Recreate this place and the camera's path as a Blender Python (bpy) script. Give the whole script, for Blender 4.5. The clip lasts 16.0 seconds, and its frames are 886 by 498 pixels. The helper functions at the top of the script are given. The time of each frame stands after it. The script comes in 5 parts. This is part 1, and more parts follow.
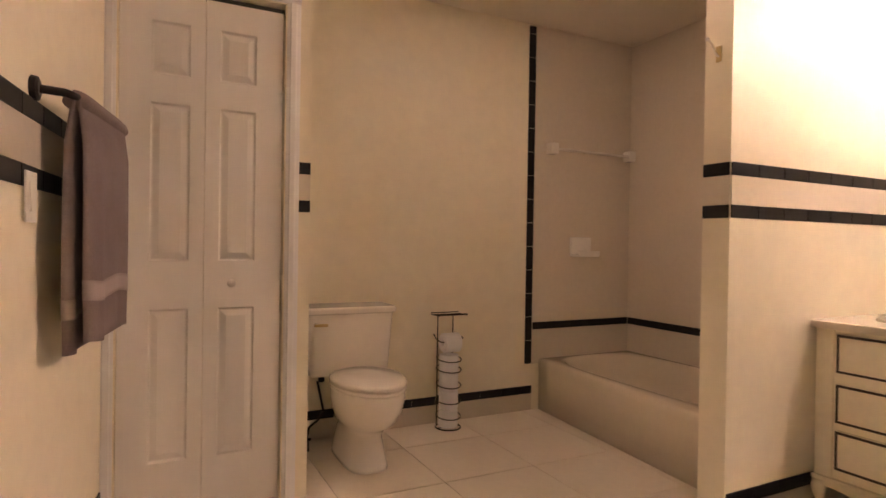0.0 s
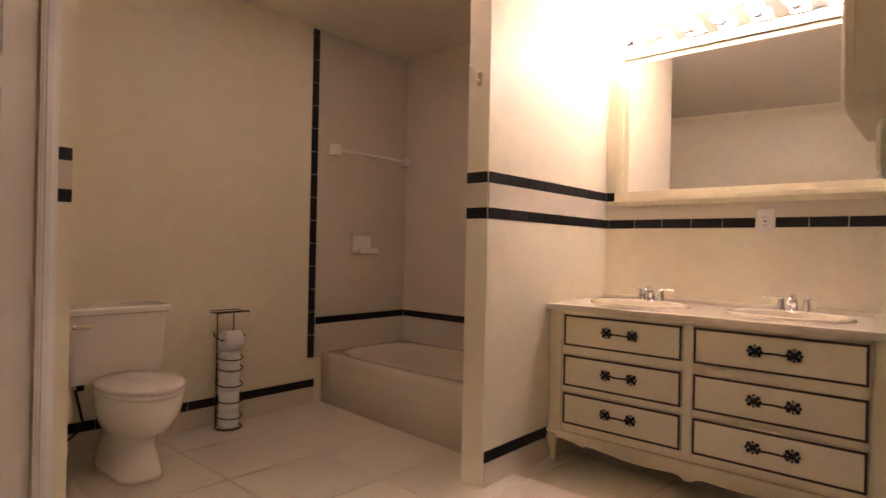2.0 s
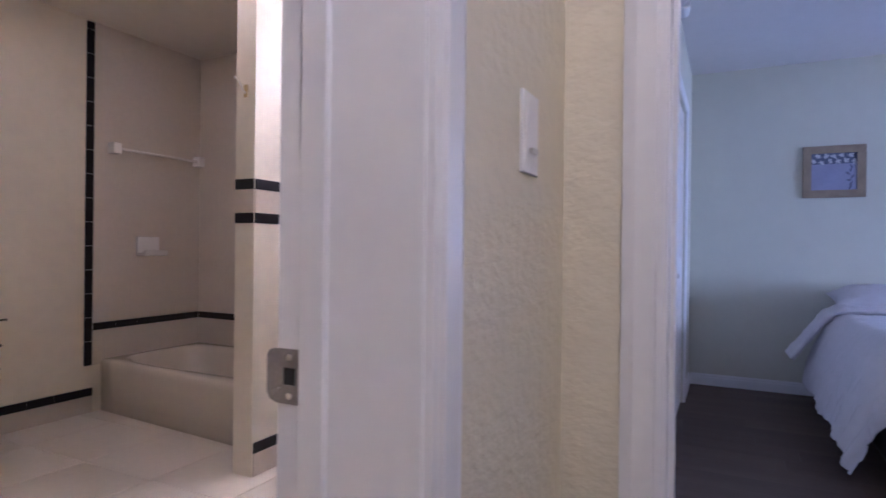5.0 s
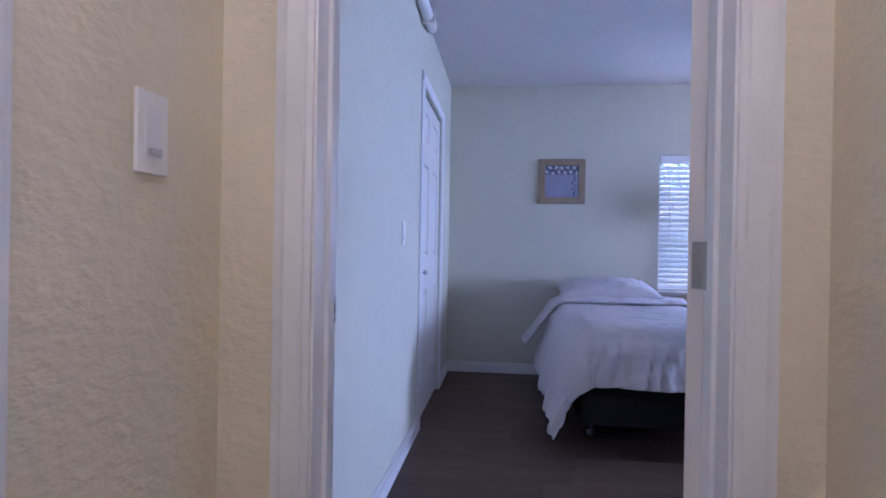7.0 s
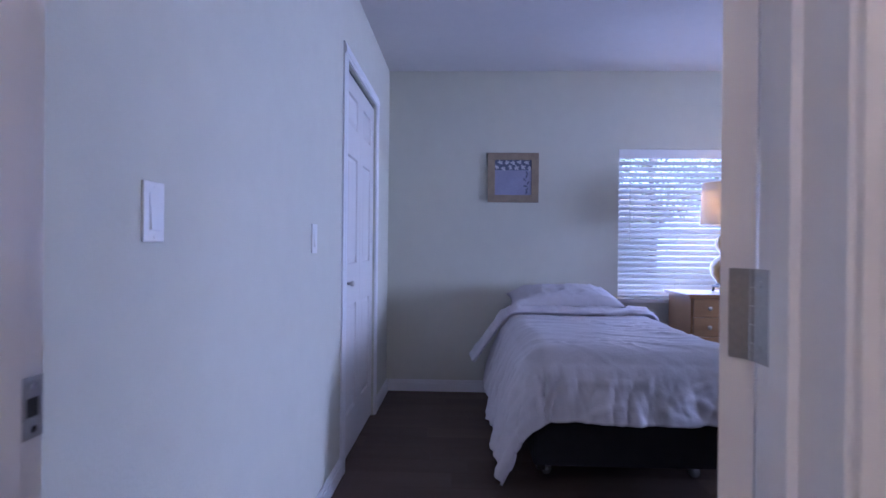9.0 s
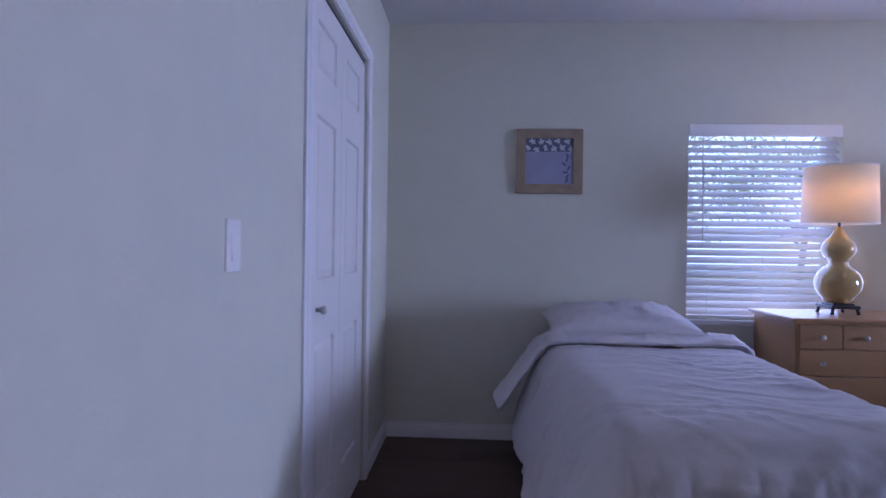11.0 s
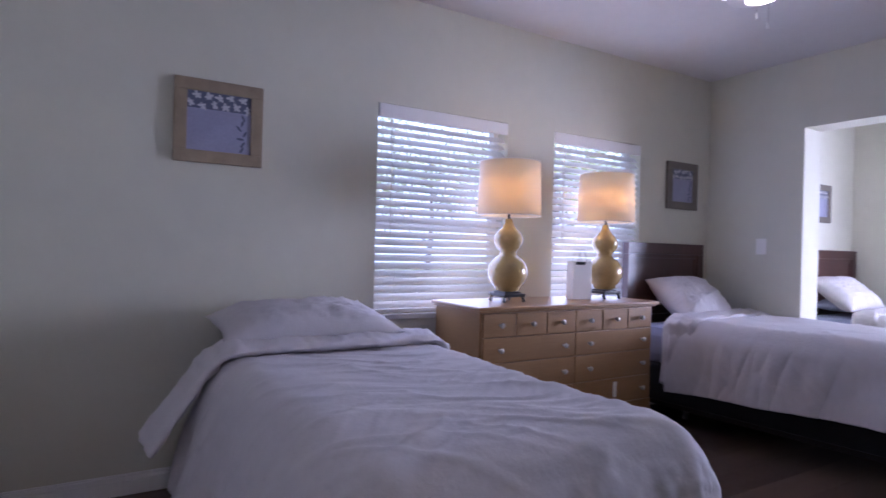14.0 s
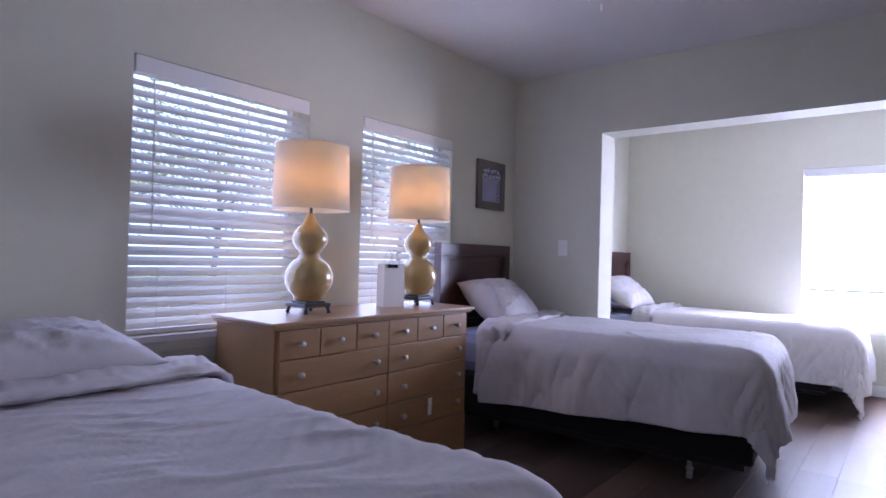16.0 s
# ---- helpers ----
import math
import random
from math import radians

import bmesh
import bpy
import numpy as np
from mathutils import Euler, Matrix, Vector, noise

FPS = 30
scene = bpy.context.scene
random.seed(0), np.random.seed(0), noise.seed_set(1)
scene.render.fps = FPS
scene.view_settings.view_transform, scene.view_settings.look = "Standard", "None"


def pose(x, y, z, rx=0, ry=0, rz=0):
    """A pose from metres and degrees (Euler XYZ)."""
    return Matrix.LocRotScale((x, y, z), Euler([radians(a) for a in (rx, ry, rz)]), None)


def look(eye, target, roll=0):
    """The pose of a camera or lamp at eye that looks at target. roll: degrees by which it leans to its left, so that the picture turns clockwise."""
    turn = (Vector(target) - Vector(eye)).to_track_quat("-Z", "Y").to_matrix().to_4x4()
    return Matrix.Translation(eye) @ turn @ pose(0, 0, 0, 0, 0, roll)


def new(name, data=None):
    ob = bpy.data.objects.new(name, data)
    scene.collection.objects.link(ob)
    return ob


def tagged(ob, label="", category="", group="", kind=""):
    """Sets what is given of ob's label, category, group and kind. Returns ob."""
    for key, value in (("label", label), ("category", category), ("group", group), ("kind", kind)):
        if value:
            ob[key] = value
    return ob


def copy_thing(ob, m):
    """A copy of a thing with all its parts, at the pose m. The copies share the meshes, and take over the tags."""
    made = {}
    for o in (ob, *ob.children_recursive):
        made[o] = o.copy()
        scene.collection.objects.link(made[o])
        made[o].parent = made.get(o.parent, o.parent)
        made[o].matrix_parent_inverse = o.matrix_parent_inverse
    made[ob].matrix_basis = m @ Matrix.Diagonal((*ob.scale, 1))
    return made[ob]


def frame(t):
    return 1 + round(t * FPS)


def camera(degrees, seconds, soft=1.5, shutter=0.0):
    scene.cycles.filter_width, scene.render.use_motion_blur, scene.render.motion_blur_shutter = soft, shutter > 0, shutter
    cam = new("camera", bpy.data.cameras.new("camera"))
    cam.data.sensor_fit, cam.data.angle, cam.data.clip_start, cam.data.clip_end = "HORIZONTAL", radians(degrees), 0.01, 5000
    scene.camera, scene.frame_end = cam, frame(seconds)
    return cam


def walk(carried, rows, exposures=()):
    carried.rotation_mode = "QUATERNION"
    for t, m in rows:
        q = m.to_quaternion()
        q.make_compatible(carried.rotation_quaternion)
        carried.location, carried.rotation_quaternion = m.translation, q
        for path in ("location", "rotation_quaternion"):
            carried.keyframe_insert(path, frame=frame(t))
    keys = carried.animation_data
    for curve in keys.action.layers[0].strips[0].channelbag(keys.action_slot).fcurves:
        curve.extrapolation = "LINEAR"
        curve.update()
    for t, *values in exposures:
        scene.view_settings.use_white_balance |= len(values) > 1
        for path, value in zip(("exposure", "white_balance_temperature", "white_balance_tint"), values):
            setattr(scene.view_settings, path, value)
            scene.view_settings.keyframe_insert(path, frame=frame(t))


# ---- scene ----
cam = camera(74.8, 16.0, shutter=0.4)
PATH = [
    (0, (0.177, 0.2, 1.067), (1.079, 1.985, 1.051), 0.9),
    (0.5, (0.115, 0.141, 1.064), (1.146, 1.855, 1.052), 1.0),
    (1, (0.073, 0.152, 1.054), (1.314, 1.72, 1.047), 1.1),
    (1.5, (0.059, 0.134, 1.049), (1.461, 1.559, 1.045), 1.2),
    (2, (0.057, 0.098, 1.045), (1.556, 1.422, 1.044), 1.2),
    (2.5, (0.04, 0.062, 1.044), (1.593, 1.322, 1.043), 1.2),
    (3, (0.044, -0.012, 1.044), (1.623, 1.216, 1.041), 1.2),
    (3.2, (0.041, -0.037, 1.04), (1.634, 1.171, 1.038), 1.1),
    (5.3, (0.055, -0.382, 1.083), (1.898, 0.396, 1.077), 0.8),
    (5.5, (0.052, -0.409, 1.084), (1.925, 0.292, 1.078), 0.9),
    (6, (0.054, -0.478, 1.087), (1.99, 0.025, 1.081), 0.9),
    (6.5, (0.06, -0.542, 1.085), (2.033, -0.215, 1.079), 1.1),
    (7, (0.086, -0.587, 1.09), (2.074, -0.366, 1.083), 1.0),
    (7.5, (0.169, -0.624, 1.087), (2.16, -0.435, 1.082), 0.9),
    (8, (0.313, -0.63, 1.091), (2.31, -0.509, 1.085), 1.1),
    (8.5, (0.453, -0.636, 1.1), (2.452, -0.595, 1.094), 0.8),
    (9, (0.641, -0.67, 1.126), (2.639, -0.596, 1.12), 0.6),
    (9.5, (0.873, -0.689, 1.143), (2.866, -0.513, 1.138), 0.6),
    (9.7, (0.97, -0.651, 1.155), (2.961, -0.468, 1.146), 0.7),
    (12, (2.122, -0.576, 1.161), (4.119, -0.684, 1.145), 1.0),
    (12.5, (2.247, -0.542, 1.139), (4.222, -0.856, 1.123), 1.2),
    (13, (2.273, -0.546, 1.118), (4.177, -1.157, 1.115), 1.4),
    (13.5, (2.29, -0.535, 1.107), (4.106, -1.372, 1.111), 1.4),
    (14, (2.286, -0.553, 1.111), (3.999, -1.584, 1.111), 1.5),
    (14.5, (2.306, -0.568, 1.114), (3.869, -1.816, 1.115), 1.7),
    (15, (2.436, -0.626, 1.1), (3.88, -2.009, 1.114), 1.5),
    (15.5, (2.607, -0.756, 1.101), (3.969, -2.219, 1.123), 1.4),
    (16, (2.703, -0.839, 1.115), (3.964, -2.392, 1.135), 1.6),
]
EXPOSE = [
    (0.0, 2.00, 6800, 32), (1.5, 1.78, 6450, 32), (3.2, 1.45, 5900, 31), (5.3, 1.82, 4600, 31), (7.0, 1.74, 4690, 31), (8.5, 1.62, 4740, 36),
    (9.7, 1.36, 4800, 35), (12.0, 1.12, 5120, 38), (13.5, 1.27, 5470, 35), (14.5, 1.44, 5620, 33), (16.0, 1.20, 5580, 32),
]
walk(cam, [(t, look(eye, target, roll)) for t, eye, target, roll in PATH], EXPOSE)

# ---------------------------------------------------------------- light
SUN_ELEV, SUN_AZ = radians(49), radians(-6)
world = bpy.data.worlds.new("sky")
scene.world = world
world.use_nodes = True
wn = world.node_tree
sky = wn.nodes.new("ShaderNodeTexSky")
sky.sky_type, sky.sun_disc = "NISHITA", False
sky.sun_elevation, sky.sun_rotation = SUN_ELEV, math.pi + SUN_AZ
wn.links.new(sky.outputs[0], wn.nodes["Background"].inputs[0])
wn.nodes["Background"].inputs[1].default_value = 0.15


def lamp(name, kind, place, target, energy, colour, size=0.1, size_y=None):
    data = bpy.data.lights.new(name, kind)
    data.energy, data.color = energy, colour
    if kind == "AREA":
        data.size = size
        if size_y:
            data.shape, data.size_y = "RECTANGLE", size_y
    elif kind == "SUN":
        data.angle = size
    else:
        data.shadow_soft_size = size
    ob = new(name, data)
    ob.matrix_world = look(place, target)
    return ob


SUN_WAY = Vector((math.sin(SUN_AZ) * math.cos(SUN_ELEV), math.cos(SUN_ELEV) * math.cos(SUN_AZ), -math.sin(SUN_ELEV)))
lamp("sun", "SUN", Vector((3, -20, 20)), Vector((3, -20, 20)) + SUN_WAY, 5.0, (1.0, 0.95, 0.88), radians(0.5))

# ---------------------------------------------------------------- materials
def mat(name, colour, rough=0.6, metal=0.0, var=0.06, scale=6.0, bump=0.0, bump_scale=60.0, coat=0.0, per_piece=0.0, stretch=(1, 1, 1)):
    """Colour varied at two scales, with a fine relief."""
    m = bpy.data.materials.new(name)
    m.use_nodes = True
    t, b = m.node_tree, m.node_tree.nodes["Principled BSDF"]
    b.inputs["Roughness"].default_value, b.inputs["Metallic"].default_value = rough, metal
    b.inputs["Coat Weight"].default_value = coat
    co = t.nodes.new("ShaderNodeTexCoord")
    mp = t.nodes.new("ShaderNodeMapping")
    mp.inputs["Scale"].default_value = stretch
    t.links.new(co.outputs["Object"], mp.inputs["Vector"])
    big, fine = t.nodes.new("ShaderNodeTexNoise"), t.nodes.new("ShaderNodeTexNoise")
    big.inputs["Scale"].default_value, fine.inputs["Scale"].default_value = scale * 0.25, scale * 5
    big.inputs["Detail"].default_value, fine.inputs["Detail"].default_value = 3, 4
    for n in (big, fine):
        t.links.new(mp.outputs[0], n.inputs["Vector"])
    add = t.nodes.new("ShaderNodeMath")
    add.operation = "ADD"
    t.links.new(big.outputs[0], add.inputs[0]), t.links.new(fine.outputs[0], add.inputs[1])
    last = add.outputs[0]
    if per_piece:
        info, mul, add2 = t.nodes.new("ShaderNodeObjectInfo"), t.nodes.new("ShaderNodeMath"), t.nodes.new("ShaderNodeMath")
        mul.operation, add2.operation = "MULTIPLY", "ADD"
        mul.inputs[1].default_value = per_piece
        t.links.new(info.outputs["Random"], mul.inputs[0])
        t.links.new(mul.outputs[0], add2.inputs[0]), t.links.new(last, add2.inputs[1])
        last = add2.outputs[0]
    ramp = t.nodes.new("ShaderNodeMapRange")
    ramp.inputs["From Min"].default_value, ramp.inputs["From Max"].default_value = 0.6, 1.4 + per_piece
    t.links.new(last, ramp.inputs["Value"])
    mix = t.nodes.new("ShaderNodeMix")
    mix.data_type = "RGBA"
    mix.inputs["A"].default_value = (*[c * (1 - var) for c in colour], 1)
    mix.inputs["B"].default_value = (*[min(1, c * (1 + var)) for c in colour], 1)
    t.links.new(ramp.outputs[0], mix.inputs["Factor"])
    t.links.new(mix.outputs["Result"], b.inputs["Base Color"])
    if bump:
        n, k = t.nodes.new("ShaderNodeTexNoise"), t.nodes.new("ShaderNodeBump")
        n.inputs["Scale"].default_value, n.inputs["Detail"].default_value = bump_scale, 4
        k.inputs["Strength"].default_value, k.inputs["Distance"].default_value = bump, 0.01
        t.links.new(mp.outputs[0], n.inputs["Vector"])
        t.links.new(n.outputs[0], k.inputs["Height"]), t.links.new(k.outputs[0], b.inputs["Normal"])
    return m


def glow(name, colour, strength):
    m = bpy.data.materials.new(name)
    m.use_nodes = True
    b = m.node_tree.nodes["Principled BSDF"]
    b.inputs["Base Color"].default_value = (*colour, 1)
    b.inputs["Emission Color"].default_value, b.inputs["Emission Strength"].default_value = (*colour, 1), strength
    return m


def glassy(name, colour=(1, 1, 1)):
    m = bpy.data.materials.new(name)
    m.use_nodes = True
    b = m.node_tree.nodes["Principled BSDF"]
    b.inputs["Base Color"].default_value = (*colour, 1)
    b.inputs["Transmission Weight"].default_value, b.inputs["Roughness"].default_value, b.inputs["IOR"].default_value = 1, 0.0, 1.1
    return m


M = {
    "bath_wall": mat("cream bathroom paint", (0.83, 0.765, 0.61), 0.45, var=0.05, scale=3, bump=0.05, bump_scale=90),
    "glaze": mat("white glazed wall tile", (0.70, 0.63, 0.53), 0.04, var=0.04, scale=8),
    "black_tile": mat("black glazed tile", (0.012, 0.012, 0.014), 0.38, var=0.3, scale=20),
    "grout": mat("grey grout", (0.55, 0.5, 0.43), 0.9, var=0.15, scale=30),
    "floor_tile": mat("cream ceramic floor tile", (0.78, 0.71, 0.60), 0.3, var=0.07, scale=5, per_piece=0.4, bump=0.03, bump_scale=40),
    "hall_wall": mat("cream textured plaster", (0.72, 0.655, 0.48), 0.7, var=0.04, scale=5, bump=0.36, bump_scale=46, stretch=(1, 1, 1.5)),
    "bed_wall": mat("pale grey wall paint", (0.62, 0.605, 0.50), 0.75, var=0.03, scale=2, bump=0.08, bump_scale=120),
    "ceiling": mat("flat white ceiling paint", (0.66, 0.64, 0.62), 0.9, var=0.03, scale=3, bump=0.15, bump_scale=80),
    "bath_ceiling": mat("cream ceiling paint", (0.76, 0.70, 0.60), 0.9, var=0.03, scale=3, bump=0.1, bump_scale=80),
    "white": mat("white gloss trim paint", (0.78, 0.77, 0.76), 0.35, var=0.03, scale=6),
    "door_white": mat("white moulded door paint", (0.76, 0.73, 0.69), 0.4, var=0.03, scale=4, bump=0.03, bump_scale=200, stretch=(1, 1, 0.1)),
    "plank": mat("dark brown vinyl plank", (0.098, 0.066, 0.050), 0.50, var=0.5, scale=9, per_piece=0.8, bump=0.06, bump_scale=50, stretch=(6, 0.5, 1)),
    "gap": mat("dark joint", (0.04, 0.030, 0.026), 0.6),
    "porcelain": mat("white porcelain", (0.87, 0.83, 0.77), 0.08, var=0.02, coat=0.3),
    "tub": mat("cream tub enamel", (0.72, 0.65, 0.53), 0.15, var=0.03, coat=0.2),
    "chrome": mat("polished chrome", (0.75, 0.75, 0.77), 0.12, 1.0, var=0.05),
    "nickel": mat("brushed nickel", (0.55, 0.53, 0.50), 0.35, 1.0, var=0.1, scale=30),
    "strike": mat("satin steel plate", (0.30, 0.28, 0.27), 0.42, 0.9, var=0.15, scale=40),
    "hinge": mat("worn hinge steel", (0.42, 0.40, 0.37), 0.38, 1.0, var=0.12, scale=40),
    "brass": mat("worn brass", (0.55, 0.42, 0.22), 0.35, 1.0, var=0.15, scale=30),
    "iron": mat("black wrought iron", (0.018, 0.014, 0.013), 0.45, 0.6, var=0.3, scale=30),
    "vanity": mat("antique cream furniture paint", (0.84, 0.765, 0.585), 0.4, var=0.05, scale=7, bump=0.03),
    "vanity_line": mat("dark brown painted line", (0.03, 0.02, 0.016), 0.5, var=0.2),
    "towel": mat("mauve grey terry cloth", (0.27, 0.21, 0.21), 0.95, var=0.15, scale=40, bump=0.8, bump_scale=350),
    "towel_band": mat("woven towel band", (0.34, 0.275, 0.265), 0.7, var=0.08, scale=60, bump=0.3, bump_scale=500),
    "paper": mat("white toilet paper", (0.90, 0.90, 0.90), 0.9, var=0.03, bump=0.2, bump_scale=150),
    "mirror": mat("silvered mirror", (0.92, 0.92, 0.92), 0.01, 1.0, var=0.0),
    "frame_cream": mat("cream wooden mirror frame", (0.78, 0.71, 0.53), 0.35, var=0.05, scale=8),
    "linen": mat("pale lilac grey bed cotton", (0.545, 0.515, 0.53), 0.85, var=0.05, scale=4, bump=0.12, bump_scale=60),
    "sheet": mat("blue grey bed sheet", (0.30, 0.32, 0.45), 0.85, var=0.05, scale=5, bump=0.2, bump_scale=40),
    "box_black": mat("black bed base fabric", (0.008, 0.008, 0.010), 0.9, var=0.3),
    "castor": mat("dull castor metal", (0.34, 0.33, 0.32), 0.4, 0.7, var=0.2, scale=30),
    "mahogany": mat("dark red stained wood", (0.050, 0.014, 0.012), 0.3, var=0.4, scale=6, coat=0.2, stretch=(1, 8, 1)),
    "maple": mat("honey maple veneer", (0.33, 0.185, 0.080), 0.35, var=0.14, scale=8, coat=0.15, bump=0.02, stretch=(1, 0.5, 5)),
    "maple_edge": mat("darker maple edge", (0.30, 0.155, 0.065), 0.35, var=0.15, scale=8, stretch=(1, 0.5, 5)),
    "slat": mat("white faux wood blind slat", (0.80, 0.79, 0.78), 0.45, var=0.02),
    "ceramic": mat("mustard cream glazed ceramic", (0.45, 0.315, 0.125), 0.08, var=0.12, scale=12, coat=0.5),
    "lamp_base": mat("black lacquered wood", (0.012, 0.011, 0.012), 0.35, var=0.2),
    "pic_frame": mat("weathered oak picture frame", (0.30, 0.23, 0.15), 0.6, var=0.25, scale=18, bump=0.1, stretch=(1, 3, 3)),
    "pic_frame_grey": mat("grey brown wooden picture frame", (0.14, 0.115, 0.09), 0.6, var=0.25, scale=18, bump=0.1),
    "pic_dark": mat("slate blue print", (0.10, 0.11, 0.17), 0.6, var=0.2, scale=20),
    "pic_mid": mat("dusty lavender print", (0.30, 0.30, 0.42), 0.6, var=0.12, scale=20),
    "pic_light": mat("off white print", (0.52, 0.51, 0.55), 0.6, var=0.1, scale=20),
    "plastic": mat("white switch plastic", (0.80, 0.78, 0.74), 0.3, var=0.02),
    "slot": mat("dark slot", (0.02, 0.02, 0.02), 0.7),
    "bulb": glow("lit frosted bulb", (1.0, 0.82, 0.64), 31.0),
    "fan_glass": glow("lit frosted fan glass", (1.0, 0.93, 0.85), 2.5),
    "pane": glassy("clear window glass"),
    "grass": mat("lawn", (0.07, 0.10, 0.035), 0.9, var=0.3, scale=2),
    "bark": mat("grey bark", (0.24, 0.21, 0.19), 0.9, var=0.3, scale=20, bump=0.5, bump_scale=20),
    "leaf": mat("green foliage", (0.12, 0.16, 0.08), 0.6, var=0.4, scale=3),
    "stucco": mat("pale stucco house wall", (0.55, 0.52, 0.50), 0.9, var=0.06, scale=2, bump=0.2),
    "roof": mat("grey shingle roof", (0.18, 0.17, 0.17), 0.9, var=0.2, scale=10),
    "fence": mat("pale fence board", (0.62, 0.60, 0.58), 0.9, var=0.2, scale=8),
}


def shade_material():
    """Thin linen that lets the bulb's light through."""
    m = bpy.data.materials.new("white linen lampshade")
    m.use_nodes = True
    t, b = m.node_tree, m.node_tree.nodes["Principled BSDF"]
    b.inputs["Base Color"].default_value = (0.80, 0.76, 0.72, 1)
    b.inputs["Roughness"].default_value = 0.9
    tr, mx = t.nodes.new("ShaderNodeBsdfTranslucent"), t.nodes.new("ShaderNodeMixShader")
    tr.inputs[0].default_value = (0.90, 0.78, 0.56, 1)
    mx.inputs[0].default_value = 0.6
    w, k = t.nodes.new("ShaderNodeTexWave"), t.nodes.new("ShaderNodeBump")
    w.bands_direction, w.inputs["Scale"].default_value, w.inputs["Distortion"].default_value = "Z", 160, 2
    k.inputs["Strength"].default_value = 0.08
    t.links.new(w.outputs["Fac"], k.inputs["Height"]), t.links.new(k.outputs[0], b.inputs["Normal"])
    t.links.new(b.outputs[0], mx.inputs[1]), t.links.new(tr.outputs[0], mx.inputs[2])
    t.links.new(mx.outputs[0], t.nodes["Material Output"].inputs[0])
    return m


def leaf_material():
    """Thin leaves that let some sunlight through."""
    m = M["leaf"]
    t = m.node_tree
    tr, mx = t.nodes.new("ShaderNodeBsdfTranslucent"), t.nodes.new("ShaderNodeMixShader")
    tr.inputs[0].default_value = (0.36, 0.42, 0.22, 1)
    mx.inputs[0].default_value = 0.5
    t.links.new(t.nodes["Principled BSDF"].outputs[0], mx.inputs[1]), t.links.new(tr.outputs[0], mx.inputs[2])
    t.links.new(mx.outputs[0], t.nodes["Material Output"].inputs[0])


leaf_material()
M["shade"] = shade_material()
M["plank"].node_tree.nodes["Principled BSDF"].inputs["Specular IOR Level"].default_value = 0.16
M["black_tile"].node_tree.nodes["Principled BSDF"].inputs["Specular IOR Level"].default_value = 0.3

# ---------------------------------------------------------------- mesh helpers
def mesh_object(name, bm, material, smooth=False):
    me = bpy.data.meshes.new(name)
    bmesh.ops.recalc_face_normals(bm, faces=bm.faces)
    bm.to_mesh(me)
    bm.free()
    me.materials.append(material)
    if smooth:
        for p in me.polygons:
            p.use_smooth = True
    return new(name, me)


def part(name, bm, material, parent, label="", smooth=False):
    ob = mesh_object(name, bm, material, smooth)
    ob.parent = parent
    if label:
        ob["label"] = label
    return ob


def thing(name, label, category, place=(0, 0, 0), turn=0.0, group="", kind=""):
    ob = new(name)
    ob.matrix_basis = pose(*place, 0, 0, turn)
    return tagged(ob, label, category, group, kind)


def structure(name, bm, material, label, smooth=False):
    return tagged(mesh_object(name, bm, material, smooth), label, name.split("_")[0], kind="structure")


def box(x0, x1, y0, y1, z0, z1, bevel=0.0, bm=None):
    own = bm is None
    b = bmesh.new()
    bmesh.ops.create_cube(b, size=1)
    for v in b.verts:
        v.co = Vector((x0 if v.co.x < 0 else x1, y0 if v.co.y < 0 else y1, z0 if v.co.z < 0 else z1))
    if bevel:
        bmesh.ops.bevel(b, geom=b.edges[:], offset=bevel, segments=2, affect="EDGES", profile=0.6)
    if own:
        return b
    return join(bm, b)


def join(bm, other):
    me = bpy.data.meshes.new("joint")
    other.to_mesh(me)
    other.free()
    bm.from_mesh(me)
    bpy.data.meshes.remove(me)
    return bm


def lathe(profile, segments=32, bm=None, centre=(0, 0, 0)):
    """A turned body from (radius, height) pairs."""
    bm = bm or bmesh.new()
    rings = []
    for r, z in profile:
        if r <= 1e-5:
            rings.append([bm.verts.new((centre[0], centre[1], centre[2] + z))])
        else:
            rings.append([bm.verts.new((centre[0] + r * math.cos(math.tau * k / segments), centre[1] + r * math.sin(math.tau * k / segments), centre[2] + z)) for k in range(segments)])
    for a, b in zip(rings, rings[1:]):
        for k in range(segments):
            q = (k + 1) % segments
            if len(a) == 1 and len(b) > 1:
                bm.faces.new((a[0], b[q], b[k]))
            elif len(b) == 1 and len(a) > 1:
                bm.faces.new((a[k], a[q], b[0]))
            elif len(a) > 1:
                bm.faces.new((a[k], a[q], b[q], b[k]))
    return bm


def tube(points, radius, segments=10, bm=None, closed=False):
    """A round bar bent along points; radius may be a list."""
    bm = bm or bmesh.new()
    pts = [Vector(p) for p in points]
    n, rings, side = len(pts), [], None
    for i, p in enumerate(pts):
        a = pts[(i - 1) % n] if closed or i else p
        b = pts[(i + 1) % n] if closed or i < n - 1 else p
        way = (b - a).normalized()
        if side is None:
            side = way.orthogonal().normalized()
        side = (side - way * side.dot(way)).normalized()
        up = way.cross(side)
        r = radius[i] if isinstance(radius, (list, tuple)) else radius
        rings.append([bm.verts.new(p + r * (math.cos(math.tau * k / segments) * side + math.sin(math.tau * k / segments) * up)) for k in range(segments)])
    pairs = list(zip(rings, rings[1:])) + ([(rings[-1], rings[0])] if closed else [])
    for a, b in pairs:
        for k in range(segments):
            bm.faces.new((a[k], a[(k + 1) % segments], b[(k + 1) % segments], b[k]))
    if not closed:
        bm.faces.new(rings[0][::-1])
        bm.faces.new(rings[-1])
    return bm


